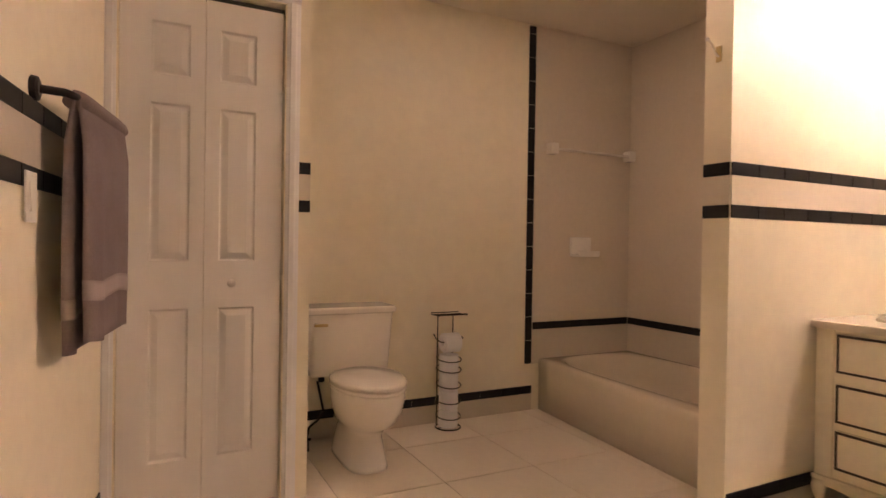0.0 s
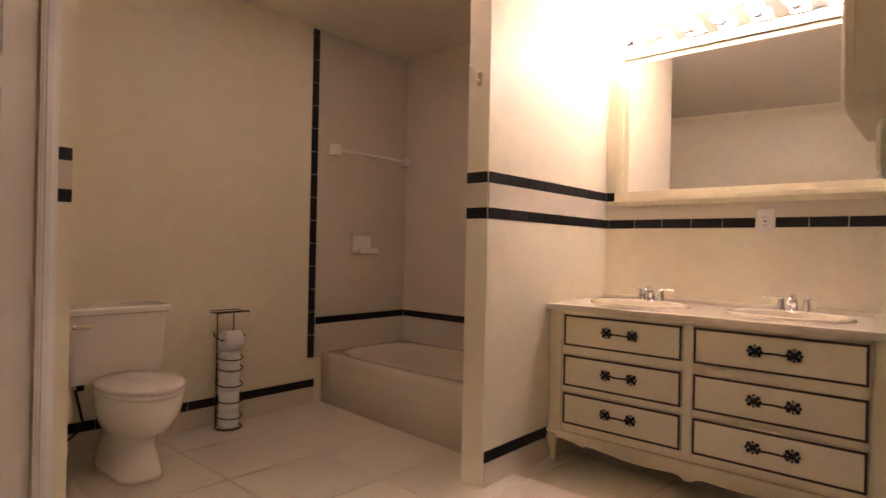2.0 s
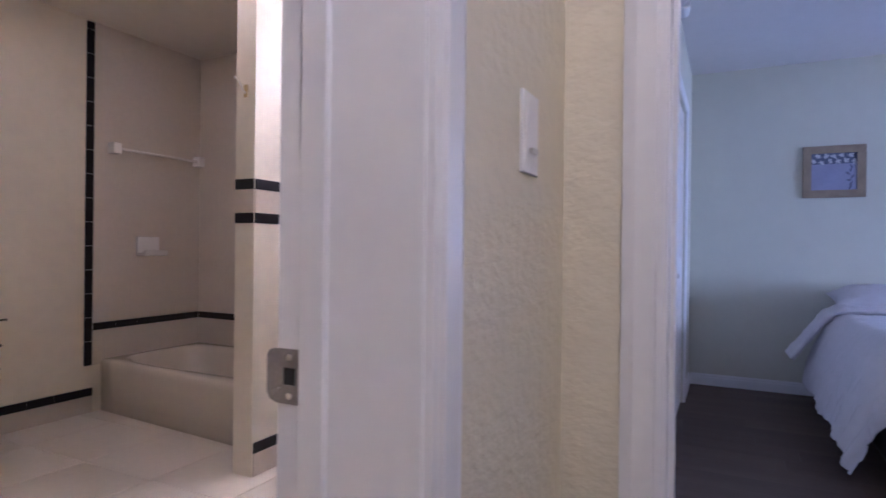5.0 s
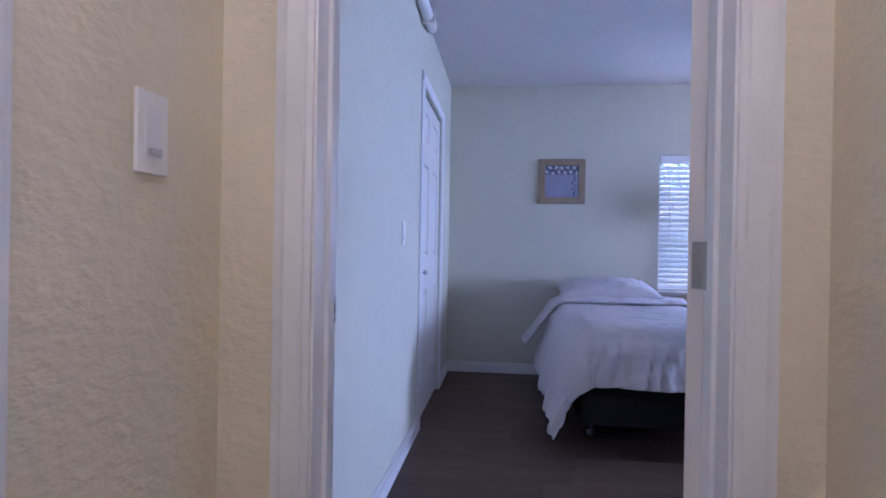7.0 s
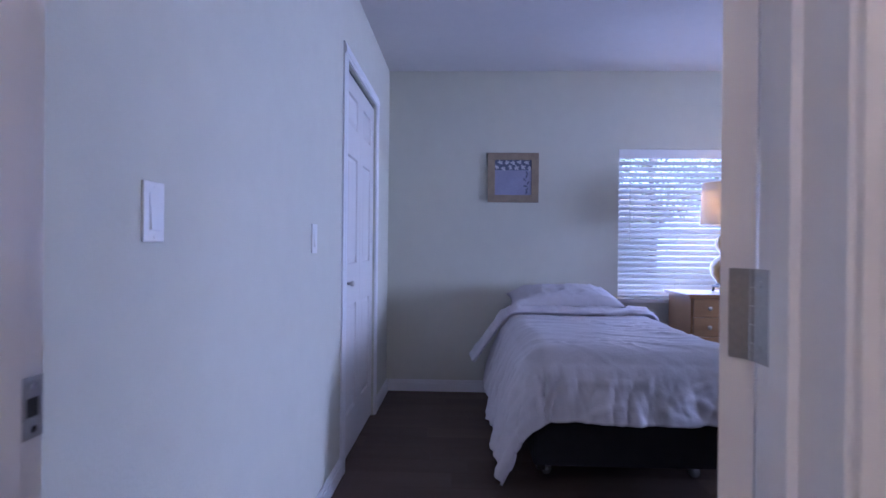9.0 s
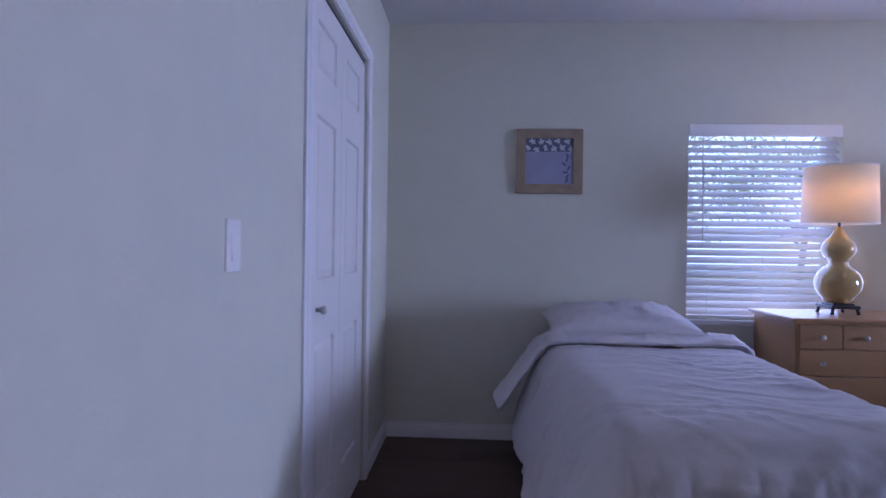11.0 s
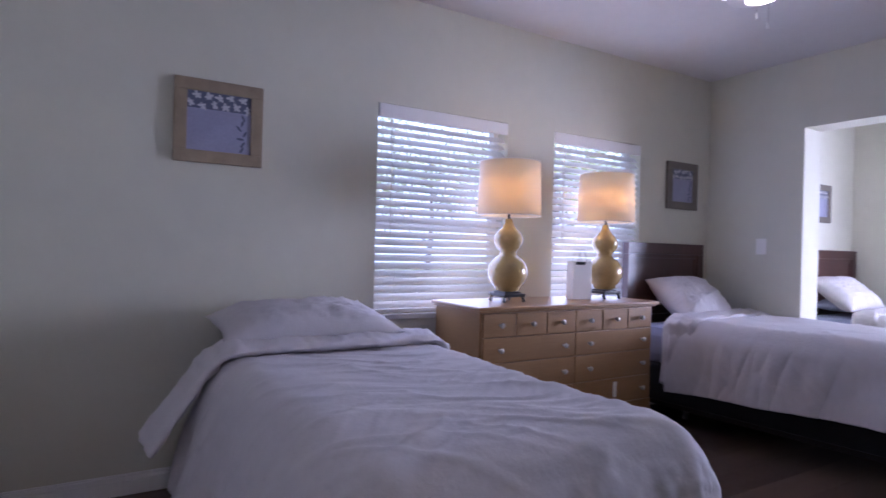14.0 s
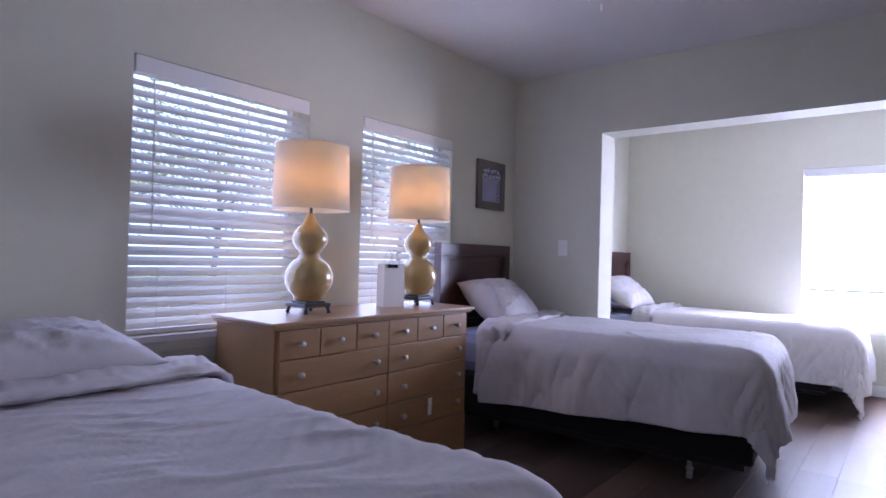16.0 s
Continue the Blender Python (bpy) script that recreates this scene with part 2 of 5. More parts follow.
def prism(outline, depth, bm=None, place=None):
    """An outline (u, v) in the plane, pushed out by depth along w; place maps (u, v, w) to the world."""
    bm = bm or bmesh.new()
    place = place or (lambda u, v, w: (u, v, w))
    a = [bm.verts.new(place(u, v, 0)) for u, v in outline]
    b = [bm.verts.new(place(u, v, depth)) for u, v in outline]
    bm.faces.new(a[::-1]), bm.faces.new(b)
    for k in range(len(a)):
        q = (k + 1) % len(a)
        bm.faces.new((a[k], a[q], b[q], b[k]))
    return bm


def loft(rings, bm=None, caps=True):
    bm = bm or bmesh.new()
    made = [[bm.verts.new(p) for p in r] for r in rings]
    n = len(made[0])
    for a, b in zip(made, made[1:]):
        for k in range(n):
            bm.faces.new((a[k], a[(k + 1) % n], b[(k + 1) % n], b[k]))
    if caps:
        bm.faces.new(made[0][::-1]), bm.faces.new(made[-1])
    return bm


def wall(name, axis, face0, face1, a0, a1, z1, holes, material, label):
    """A wall between two faces, running along the other axis from a0 to a1, with holes (from, to, bottom, top)."""
    bm = bmesh.new()
    def put(p, q, lo, hi):
        if q - p > 1e-4 and hi - lo > 1e-4:
            box(*((face0, face1, p, q) if axis == "x" else (p, q, face0, face1)), lo, hi, 0, bm)
    at = a0
    for p, q, lo, hi in sorted(holes):
        put(at, p, 0, z1), put(p, q, 0, lo), put(p, q, hi, z1)
        at = q
    put(at, a1, 0, z1)
    return structure(name, bm, material, label)


# ---------------------------------------------------------------- the plan
CEIL = 2.50
FAR, CLOSET_Y, SOUTH, SOUTH_B, BACK3 = 5.165, -0.07, -4.745, -4.965, -7.09
WX0, WX1, WZ0, WZ1 = -1.855, -2.737, 0.747, 1.900
W2A, W2B = -3.115, -3.945
W3A, W3B, W3Z0, W3Z1 = 3.50, 2.50, 0.56, 2.00
BATH_L, BATH_R, BATH_B = -0.06, 3.23, 3.30
DOOR_R, HALL_N, BATH_S = 0.547, -0.075, 0.105
HALL_E, ROOM_W, HALL_S = 1.075, 1.205, -1.10
JAMB_L, JAMB_R, DOOR_H = -0.25, -0.95, 2.04

# the bathroom's left wall runs a little askew: this turns what is laid along x = BATH_L onto it
SKEW = pose(0.0203, 2.60, 0, 0, 0, -6.76) @ pose(-BATH_L, -2.60, 0)

# bedroom shell
wall("wall_east", "x", FAR, FAR + 0.16, BACK3 - 0.16, 0.10, CEIL, [(WX1, WX0, WZ0, WZ1), (W2B, W2A, WZ0, WZ1)], M["bed_wall"], "pale grey painted bedroom wall with two windows")
wall("wall_closet", "y", CLOSET_Y, CLOSET_Y + 0.10, ROOM_W, FAR, CEIL, [(3.52, 4.49, 0, 2.06)], M["bed_wall"], "pale grey bedroom wall with a closet opening")
wall("wall_south", "y", SOUTH_B, SOUTH, ROOM_W, FAR, CEIL, [(2.40, 4.44, 0, 2.015)], M["bed_wall"], "pale grey wall with a wide square opening")
wall("wall_door", "x", HALL_E, ROOM_W, -1.16, HALL_N, CEIL, [(JAMB_R - 0.02, JAMB_L + 0.02, 0, DOOR_H + 0.02)], M["hall_wall"], "cream textured wall round the bedroom door")
wall("wall_west", "x", HALL_E, ROOM_W, BACK3, -1.16, CEIL, [], M["bed_wall"], "pale grey bedroom wall")
wall("wall_back", "y", BACK3 - 0.16, BACK3, ROOM_W, FAR, CEIL, [(W3B, W3A, W3Z0, W3Z1)], M["bed_wall"], "pale grey wall with a bright window")
# hall shell
wall("wall_hall_north", "y", HALL_N, BATH_S, -1.3, HALL_E, CEIL, [(BATH_L, DOOR_R + 0.02, 0, DOOR_H + 0.02)], M["hall_wall"], "cream textured hall wall with the bathroom doorway")
wall("wall_hall_south", "y", HALL_S - 0.06, HALL_S, -1.3, HALL_E, CEIL, [], M["hall_wall"], "cream textured hall wall")
wall("wall_hall_west", "x", -1.4, -1.3, -1.2, 0.1, CEIL, [], M["hall_wall"], "cream textured hall end wall")
# bathroom shell
wall("wall_bath_left", "x", BATH_L - 0.1, BATH_L, BATH_S - 0.04, BATH_B - 0.58, CEIL, [], M["bath_wall"], "cream painted bathroom wall").matrix_basis = SKEW
# unseen wall, added to keep sky light from leaking past the closet door
wall("wall_linen_left", "x", BATH_L - 0.1, BATH_L, 2.66, BATH_B + 0.1, CEIL, [], M["bath_wall"], "unseen wall closing the linen closet against daylight")
wall("wall_bath_back", "y", BATH_B, BATH_B + 0.1, BATH_L, BATH_R, CEIL, [], M["bath_wall"], "cream painted bathroom wall")
wall("wall_bath_right", "x", BATH_R, BATH_R + 0.1, BATH_S, BATH_B, CEIL, [], M["bath_wall"], "cream painted bathroom wall behind the vanity")
wall("wall_bath_front", "y", BATH_S, BATH_S + 0.02, HALL_E, BATH_R, CEIL, [], M["bath_wall"], "cream painted bathroom wall")
wall("partition", "y", 1.632, 1.750, 2.083, BATH_R, CEIL, [], M["bath_wall"], "cream painted partition at the end of the bathtub")
wall("wall_linen_closet", "y", 2.625, 2.705, BATH_L, 0.775, CEIL, [(0.065, 0.665, 0, 2.04)], M["bath_wall"], "cream wall with a linen closet opening")
wall("wall_linen_side", "x", 0.695, 0.775, 2.705, BATH_B, CEIL, [], M["bath_wall"], "cream wall beside the toilet")
for nm, lo, hi in (("wall_closet_inside", (3.36, 0.75), (FAR, 0.80)),):
    structure(nm, box(lo[0], hi[0], lo[1], hi[1], 0, CEIL), M["bed_wall"], "closet back wall")
structure("wall_closet_side", box(3.36, 3.40, 0.03, 0.75, 0, CEIL), M["bed_wall"], "closet side wall")
structure("wall_closet_end", box(FAR, FAR + 0.1, 0.10, 0.8, 0, CEIL), M["bed_wall"], "closet end wall")
# ceilings and floors
structure("ceiling_bathroom", box(BATH_L - 0.5, BATH_R + 0.1, BATH_S, BATH_B + 0.1, CEIL - 0.004, CEIL - 0.0005), M["bath_ceiling"], "cream painted bathroom ceiling")
structure("ceiling", box(-1.4, 5.4, -7.3, 3.45, CEIL, CEIL + 0.1), M["ceiling"], "flat white painted ceiling")
structure("floor", box(-1.3, FAR, BACK3, 0.75, -0.06, -0.004), M["gap"], "dark underlay of the plank floor")
structure("floor_bathroom", box(BATH_L - 0.45, BATH_R, 0.0, BATH_B, -0.05, -0.003), M["grout"], "grey grout bed of the tiled bathroom floor")
structure("ground", box(-300, 300, -300, 300, -0.6, -0.5), M["grass"], "green lawn round the house")
# daylight in the window openings
for nm, y, w in (("daylight_1", (WX0 + WX1) / 2, 0.84), ("daylight_2", (W2A + W2B) / 2, 0.80)):
    lamp(nm, "AREA", (FAR - 0.012, y, 1.33), (0, y, 1.20), 2.7, (0.62, 0.73, 1.0), w, 1.10)
    lamp(nm + "_behind_blind", "AREA", (FAR + 0.088, y, 1.33), (0, y, 1.30), 0.7, (0.66, 0.76, 1.0), w, 1.10)
lamp("daylight_3", "AREA", ((W3A + W3B) / 2, BACK3 + 0.012, 1.3), ((W3A + W3B) / 2, 0, 1.3), 34, (0.74, 0.83, 1.0), W3A - W3B - 0.05, 1.38)
lamp("daylight_3_behind_blind", "AREA", ((W3A + W3B) / 2, BACK3 - 0.088, 1.3), ((W3A + W3B) / 2, 0, 1.25), 52, (0.80, 0.88, 1.0), W3A - W3B - 0.05, 1.38)

# ---------------------------------------------------------------- trim, doors, windows
def casing(name, axis, face, out, a0, a1, top, width, label):
    """Moulded trim round an opening, proud of a wall's face by out (signed), set back 5 mm from the lining."""
    bm = bmesh.new()
    gap = 0.005
    prof = [(0, 0), (0, 0.55), (0.010, 0.75), (0.014, 1.0), (width - 0.022, 0.92), (width - 0.014, 0.7), (width, 0.5), (width, 0)]
    w3 = (lambda a, d, z: (face + d, a, z)) if axis == "x" else (lambda a, d, z: (a, face + d, z))
    outline = [(w, out * d) for w, d in prof]
    prism(outline, top + gap, bm, lambda u, v, q: w3(a0 - gap - u, v, q))
    prism(outline, top + gap, bm, lambda u, v, q: w3(a1 + gap + u, v, q))
    prism(outline, a1 - a0 + 2 * gap + 2 * width, bm, lambda u, v, q: w3(a0 - gap - width + q, v, top + gap + u))
    return structure(name, bm, M["white"], label)


def jamb(name, axis, f0, f1, a0, a1, top, stop, label):
    """The lining of a doorway with its stop."""
    bm = bmesh.new()
    def put(p, q, lo, hi, g0, g1):
        box(*((g0, g1, p, q) if axis == "x" else (p, q, g0, g1)), lo, hi, 0.0015, bm)
    for g0, g1, thick in ((f0, f1, 0.02), (stop - 0.016, stop + 0.016, 0.029)):
        put(a0 - 0.02, a0 - 0.02 + thick, 0, top, g0, g1)
        put(a1 + 0.02 - thick, a1 + 0.02, 0, top, g0, g1)
        put(a0 - 0.02, a1 + 0.02, top + 0.02 - thick, top + 0.02, g0, g1)
    return structure(name, bm, M["white"], label)


def baseboard(name, axis, face, out, a0, a1, height=0.092):
    bm = bmesh.new()
    for h0, h1, d in ((0, height * 0.72, 1.0), (height * 0.72, height * 0.9, 0.75), (height * 0.9, height, 0.45)):
        f0, f1 = sorted((face, face + out * d))
        box(*((f0, f1, a0, a1) if axis == "x" else (a0, a1, f0, f1)), h0 + 0.001, h1, 0.0015, bm)
    return structure(name, bm, M["white"], "white painted moulded skirting board")


baseboard("baseboard_1", "y", CLOSET_Y, -0.016, ROOM_W + 0.02, 3.45)
baseboard("baseboard_2", "y", CLOSET_Y, -0.016, 4.565, FAR)
baseboard("baseboard_3", "x", FAR, -0.016, SOUTH, CLOSET_Y - 0.016)
baseboard("baseboard_4", "y", SOUTH, 0.016, 4.44, FAR - 0.016)
baseboard("baseboard_5", "x", FAR, -0.016, BACK3, SOUTH_B)
baseboard("baseboard_6", "y", BACK3, 0.016, ROOM_W, FAR - 0.016)
baseboard("baseboard_7", "x", ROOM_W, 0.016, BACK3 + 0.016, -1.75)
casing("trim_bedroom_closet", "y", CLOSET_Y, -0.018, 3.52, 4.49, 2.06, 0.065, "white moulded casing round the closet opening")
casing("trim_bedroom_door_hall", "x", HALL_E, -0.016, JAMB_R, JAMB_L, DOOR_H, 0.068, "white moulded door casing")
casing("trim_bathroom_door_hall", "y", HALL_N, -0.016, BATH_L, DOOR_R, DOOR_H, 0.072, "white moulded door casing")
casing("trim_linen_closet", "y", 2.625, -0.016, 0.065, 0.665, 2.04, 0.055, "white moulded casing round the linen closet")
jamb("trim_bedroom_jamb", "x", HALL_E, ROOM_W, JAMB_R, JAMB_L, DOOR_H, ROOM_W - 0.054, "white painted door lining with its stop")
jamb("trim_bathroom_jamb", "y", HALL_N, BATH_S, BATH_L + 0.0, DOOR_R, DOOR_H, 0.053, "white painted door lining with its stop")


def strike(place, turn, label, material):
    """A plate with a rounded lip that curls off the lining's edge, pierced for the latch; it looks towards +x, lip to -y."""
    t = thing("strike_plate", label, "strike plate", place, turn)
    edge = [(0.016, -0.030), (0.016, 0.030), (-0.014, 0.030), (-0.026, 0.0275), (-0.034, 0.021), (-0.034, -0.021), (-0.026, -0.0275), (-0.014, -0.030)]
    hole = [(0.011, -0.0095), (0.011, 0.0095), (0.001, 0.0095), (-0.003, 0.0095), (-0.006, 0.0095), (-0.006, -0.0095), (-0.003, -0.0095), (0.001, -0.0095)]
    curl = lambda y: -0.006 * (max(0.0, -0.014 - y) / 0.020) ** 2
    ring = lambda line, x: [(x + curl(y), y, z) for y, z in line]
    bm = loft([ring(edge, -0.0005), ring(edge, 0.0018), ring(hole, 0.0018), ring(hole, -0.0005)], caps=False)
    part("plate", bm, material, t)
    part("latch_hole", box(-0.0006, 0.0004, -0.0060, 0.0110, -0.0095, 0.0095), M["slot"], t, "dark latch hole")
    for z in (-0.021, 0.021):
        part("screw", tube([(0.0016, 0.003, z), (0.0028, 0.003, z)], [0.0042, 0.0036], 12), M["chrome"], t)
    return t


strike((DOOR_R, 0.090, 0.937), 180, "nickel strike plate let into the bathroom door lining", M["strike"])
strike((ROOM_W - 0.018, JAMB_L, 0.966), -90, "tarnished strike plate let into the bedroom door lining", M["hinge"])


def panel_leaf(width, height, thick, rows, margin, margin_far=None):
    """A moulded door leaf with raised panels, front towards -y, from x = 0."""
    bm = bmesh.new()
    xs = [0, margin, width - (margin_far or margin), width]
    zs = [0] + [z for r in rows for z in r] + [height]
    grid = [[bm.verts.new((x, 0, z)) for x in xs] for z in zs]
    panels = []
    for i in range(len(zs) - 1):
        for k in range(3):
            f = bm.faces.new((grid[i][k], grid[i][k + 1], grid[i + 1][k + 1], grid[i + 1][k]))
            if k == 1 and i % 2 == 1:
                panels.append(f)
    bm.normal_update()
    for f in panels:
        r = bmesh.ops.inset_region(bm, faces=[f], thickness=0.009, depth=-0.011)
        r = bmesh.ops.inset_region(bm, faces=[f], thickness=0.007, depth=0.0)
        r = bmesh.ops.inset_region(bm, faces=[f], thickness=0.030, depth=0.0085)
    edge = box(0.0002, width - 0.0002, 0.0125, thick + 0.0004, 0.0002, height - 0.0002)
    for a, b in (((0, 0), (width, 0)), ((width, 0), (width, height)), ((width, height), (0, height)), ((0, height), (0, 0))):
        bm.faces.new([bm.verts.new(q) for q in ((a[0], 0, a[1]), (b[0], 0, b[1]), (b[0], 0.013, b[1]), (a[0], 0.013, a[1]))])
    return join(bm, edge)


def knob_bm(r=0.016):
    b = lathe([(0, 0), (r * 0.55, 0), (r * 0.45, 0.012), (r * 0.8, 0.018), (r, 0.026), (r * 0.85, 0.034), (0, 0.037)], 20)
    bmesh.ops.rotate(b, verts=b.verts, cent=(0, 0, 0), matrix=Matrix.Rotation(radians(90), 3, "X"))
    return b


def bifold(name, label, x0, x1, face_y, height, knob_leaf, knob_z, rows, knob_material, margin, narrow):
    t = thing(name, label, "door", ((x0 + x1) / 2, face_y, 0))
    w = (x1 - x0) / 2 - 0.006
    for k in range(2):
        bm = panel_leaf(w, height, 0.03, rows, *((margin, narrow) if k == 0 else (narrow, margin)))
        bmesh.ops.translate(bm, verts=bm.verts, vec=(-(x1 - x0) / 2 + k * (w + 0.003) + 0.003, 0, 0.012))
        leaf = part("leaf", bm, M["door_white"], t, "white moulded three-panel leaf")
        if k == knob_leaf:
            kb = knob_bm()
            bmesh.ops.translate(kb, verts=kb.verts, vec=(-(x1 - x0) / 2 + (k + (0.36 if k else 0.30)) * w, 0, knob_z))
            part("knob", kb, knob_material, leaf, smooth=True)
    # black strip paints the shade in the gap above the leaves
    part("top_gap_shade", box(-(x1 - x0) / 2, (x1 - x0) / 2, 0.004, 0.028, height + 0.014, height + 0.030), M["slot"], t, "black strip for the shaded gap above the leaves")
    return t


bifold("bifold_door", "closed white moulded bifold door of the linen closet", 0.065, 0.665, 2.645, 1.995, 1, 0.90, [(0.205, 0.790), (0.976, 1.575), (1.684, 1.884)], M["door_white"], 0.104, 0.052)
bifold("bifold_door", "closed white moulded bifold closet door in the bedroom wall", 3.52, 4.49, CLOSET_Y + 0.012, 2.025, 0, 0.93, [(0.22, 0.80), (1.02, 1.60), (1.76, 1.93)], M["nickel"], 0.125, 0.085)

# bedroom door, swung wide open into the room about its hinge line
t = thing("bedroom_door", "white panel door standing wide open into the bedroom", "door", (ROOM_W + 0.006, JAMB_R - 0.001, 0), -52)
bm = panel_leaf(0.70, 2.015, 0.035, [(0.22, 0.80), (1.02, 1.60), (1.76, 1.90)], 0.11)
bmesh.ops.translate(bm, verts=bm.verts, vec=(0.004, 0.002, 0.012))
part("leaf", bm, M["door_white"], t)
for z in (0.25, 1.064, 1.80):
    pin = bmesh.new()
    for k in range(5):
        z0 = z - 0.045 + 0.018 * k
        tube([(0, -0.001, z0 + 0.0006), (0, -0.001, z0 + 0.0174)], 0.0062, 12, pin)
    h = part("hinge", pin, M["hinge"], t, "worn steel butt hinge")
    part("hinge_leaf", box(0.0015, 0.0042, 0.003, 0.027, z - 0.0445, z + 0.0445, 0.0006), M["hinge"], h)
    plate = box(-0.046, -0.004, 0.001, 0.0035, z - 0.0445, z + 0.0445, 0.0006)
    bmesh.ops.rotate(plate, verts=plate.verts, cent=(0, 0, 0), matrix=Matrix.Rotation(radians(52), 3, "Z"))
    part("hinge_leaf", plate, M["hinge"], h)
    for x, dz in ((-0.016, -0.030), (-0.032, 0.0), (-0.016, 0.030)):
        screw = tube([(x, 0.0034, z + dz), (x, 0.0044, z + dz)], 0.0036, 10)
        bmesh.ops.rotate(screw, verts=screw.verts, cent=(0, 0, 0), matrix=Matrix.Rotation(radians(52), 3, "Z"))
        part("screw", screw, M["hinge"], h)

def blind_window(name, label, place, turn, width, z0, z1, depth, tilt, pitch, wand_side):
    """Sash window in a recess with a slatted blind; x runs along the wall, +y goes out."""
    w = tagged(new(name), label, "window", kind="structure")
    w.matrix_basis = pose(*place, 0, 0, turn)
    h = width / 2
    bm = bmesh.new()
    for b in ((-h, -h + 0.04, 0, 0.05, z0, z1), (h - 0.04, h, 0, 0.05, z0, z1), (-h, h, 0, 0.05, z0, z0 + 0.045), (-h, h, 0, 0.05, z1 - 0.045, z1)):
        box(b[0], b[1], depth - 0.06 + b[2], depth - 0.06 + b[3], b[4], b[5], 0.003, bm)
    part("window_frame", bm, M["white"], w)
    mid = z0 + (z1 - z0) * 0.455
    part("meeting_rail", box(-h + 0.04, h - 0.04, depth - 0.058, depth - 0.015, mid - 0.022, mid + 0.022, 0.003), M["white"], w)
    for lo, hi, dy in ((z0 + 0.045, mid - 0.022, -0.040), (mid + 0.022, z1 - 0.045, -0.028)):
        p = part("pane", box(-h + 0.04, h - 0.04, depth + dy, depth + dy + 0.004, lo, hi), M["pane"], w)
        p.visible_shadow = False
    part("window_sill", box(-h - 0.03, h + 0.03, -0.022, depth - 0.062, z0 - 0.030, z0 - 0.001, 0.004), M["white"], w)
    part("sill_apron", box(-h - 0.015, h + 0.015, -0.012, 0.004, z0 - 0.075, z0 - 0.031, 0.003), M["bed_wall"], w)
    part("valance", box(-h + 0.004, h - 0.004, -0.004, 0.012, z1 - 0.074, z1 - 0.003, 0.004), M["slat"], w)
    part("head_rail", box(-h + 0.008, h - 0.008, 0.014, 0.062, z1 - 0.052, z1 - 0.004, 0.002), M["slat"], w)
    part("bottom_rail", box(-h + 0.006, h - 0.006, 0.012, 0.062, z0 + 0.006, z0 + 0.024, 0.003), M["slat"], w)
    base = bmesh.new()
    rows = [[base.verts.new((x, y, zz)) for y, zz in ((-0.025, -0.0016), (0, 0.0006), (0.025, -0.0016), (0.025, 0.0010), (0, 0.0032), (-0.025, 0.0010))] for x in (-h + 0.008, h - 0.008)]
    for k in range(6):
        base.faces.new((rows[0][k], rows[0][(k + 1) % 6], rows[1][(k + 1) % 6], rows[1][k]))
    base.faces.new(rows[0][::-1]), base.faces.new(rows[1])
    first, z = None, z0 + 0.046
    while z < z1 - 0.08:
        if first is None:
            ob = first = part("slat", base, M["slat"], w)
        else:
            ob = first.copy()
            scene.collection.objects.link(ob)
        ob.matrix_basis = pose(0, 0.037, z, tilt + random.uniform(-1.2, 1.2), random.uniform(-0.15, 0.15), 0)
        z += pitch
    for x in (-h * 0.72, 0.0, h * 0.72):
        part("ladder_cord", tube([(x, 0.012, z0 + 0.02), (x, 0.012, z1 - 0.07)], 0.0011, 5), M["slat"], w)
    part("tilt_wand", tube([(wand_side * (h - 0.085), 0.004, z1 - 0.07), (wand_side * (h - 0.088), 0.0, z1 - 0.35), (wand_side * (h - 0.090), 0.002, z1 - 0.72)], 0.0042, 8), M["plastic"], w, "clear plastic tilt wand")
    return w


blind_window("window_1", "white sash window with an open slatted blind", (FAR, (WX0 + WX1) / 2, 0), -90, WX0 - WX1, WZ0, WZ1, 0.16, 45, 0.0435, -1)
blind_window("window_2", "white sash window with an open slatted blind", (FAR, (W2A + W2B) / 2, 0), -90, W2A - W2B, WZ0, WZ1, 0.16, 45, 0.0435, -1)
blind_window("window_3", "sunlit white window with an open slatted blind", ((W3A + W3B) / 2, BACK3, 0), 180, W3A - W3B, W3Z0, W3Z1, 0.16, 24, 0.0435, 1)

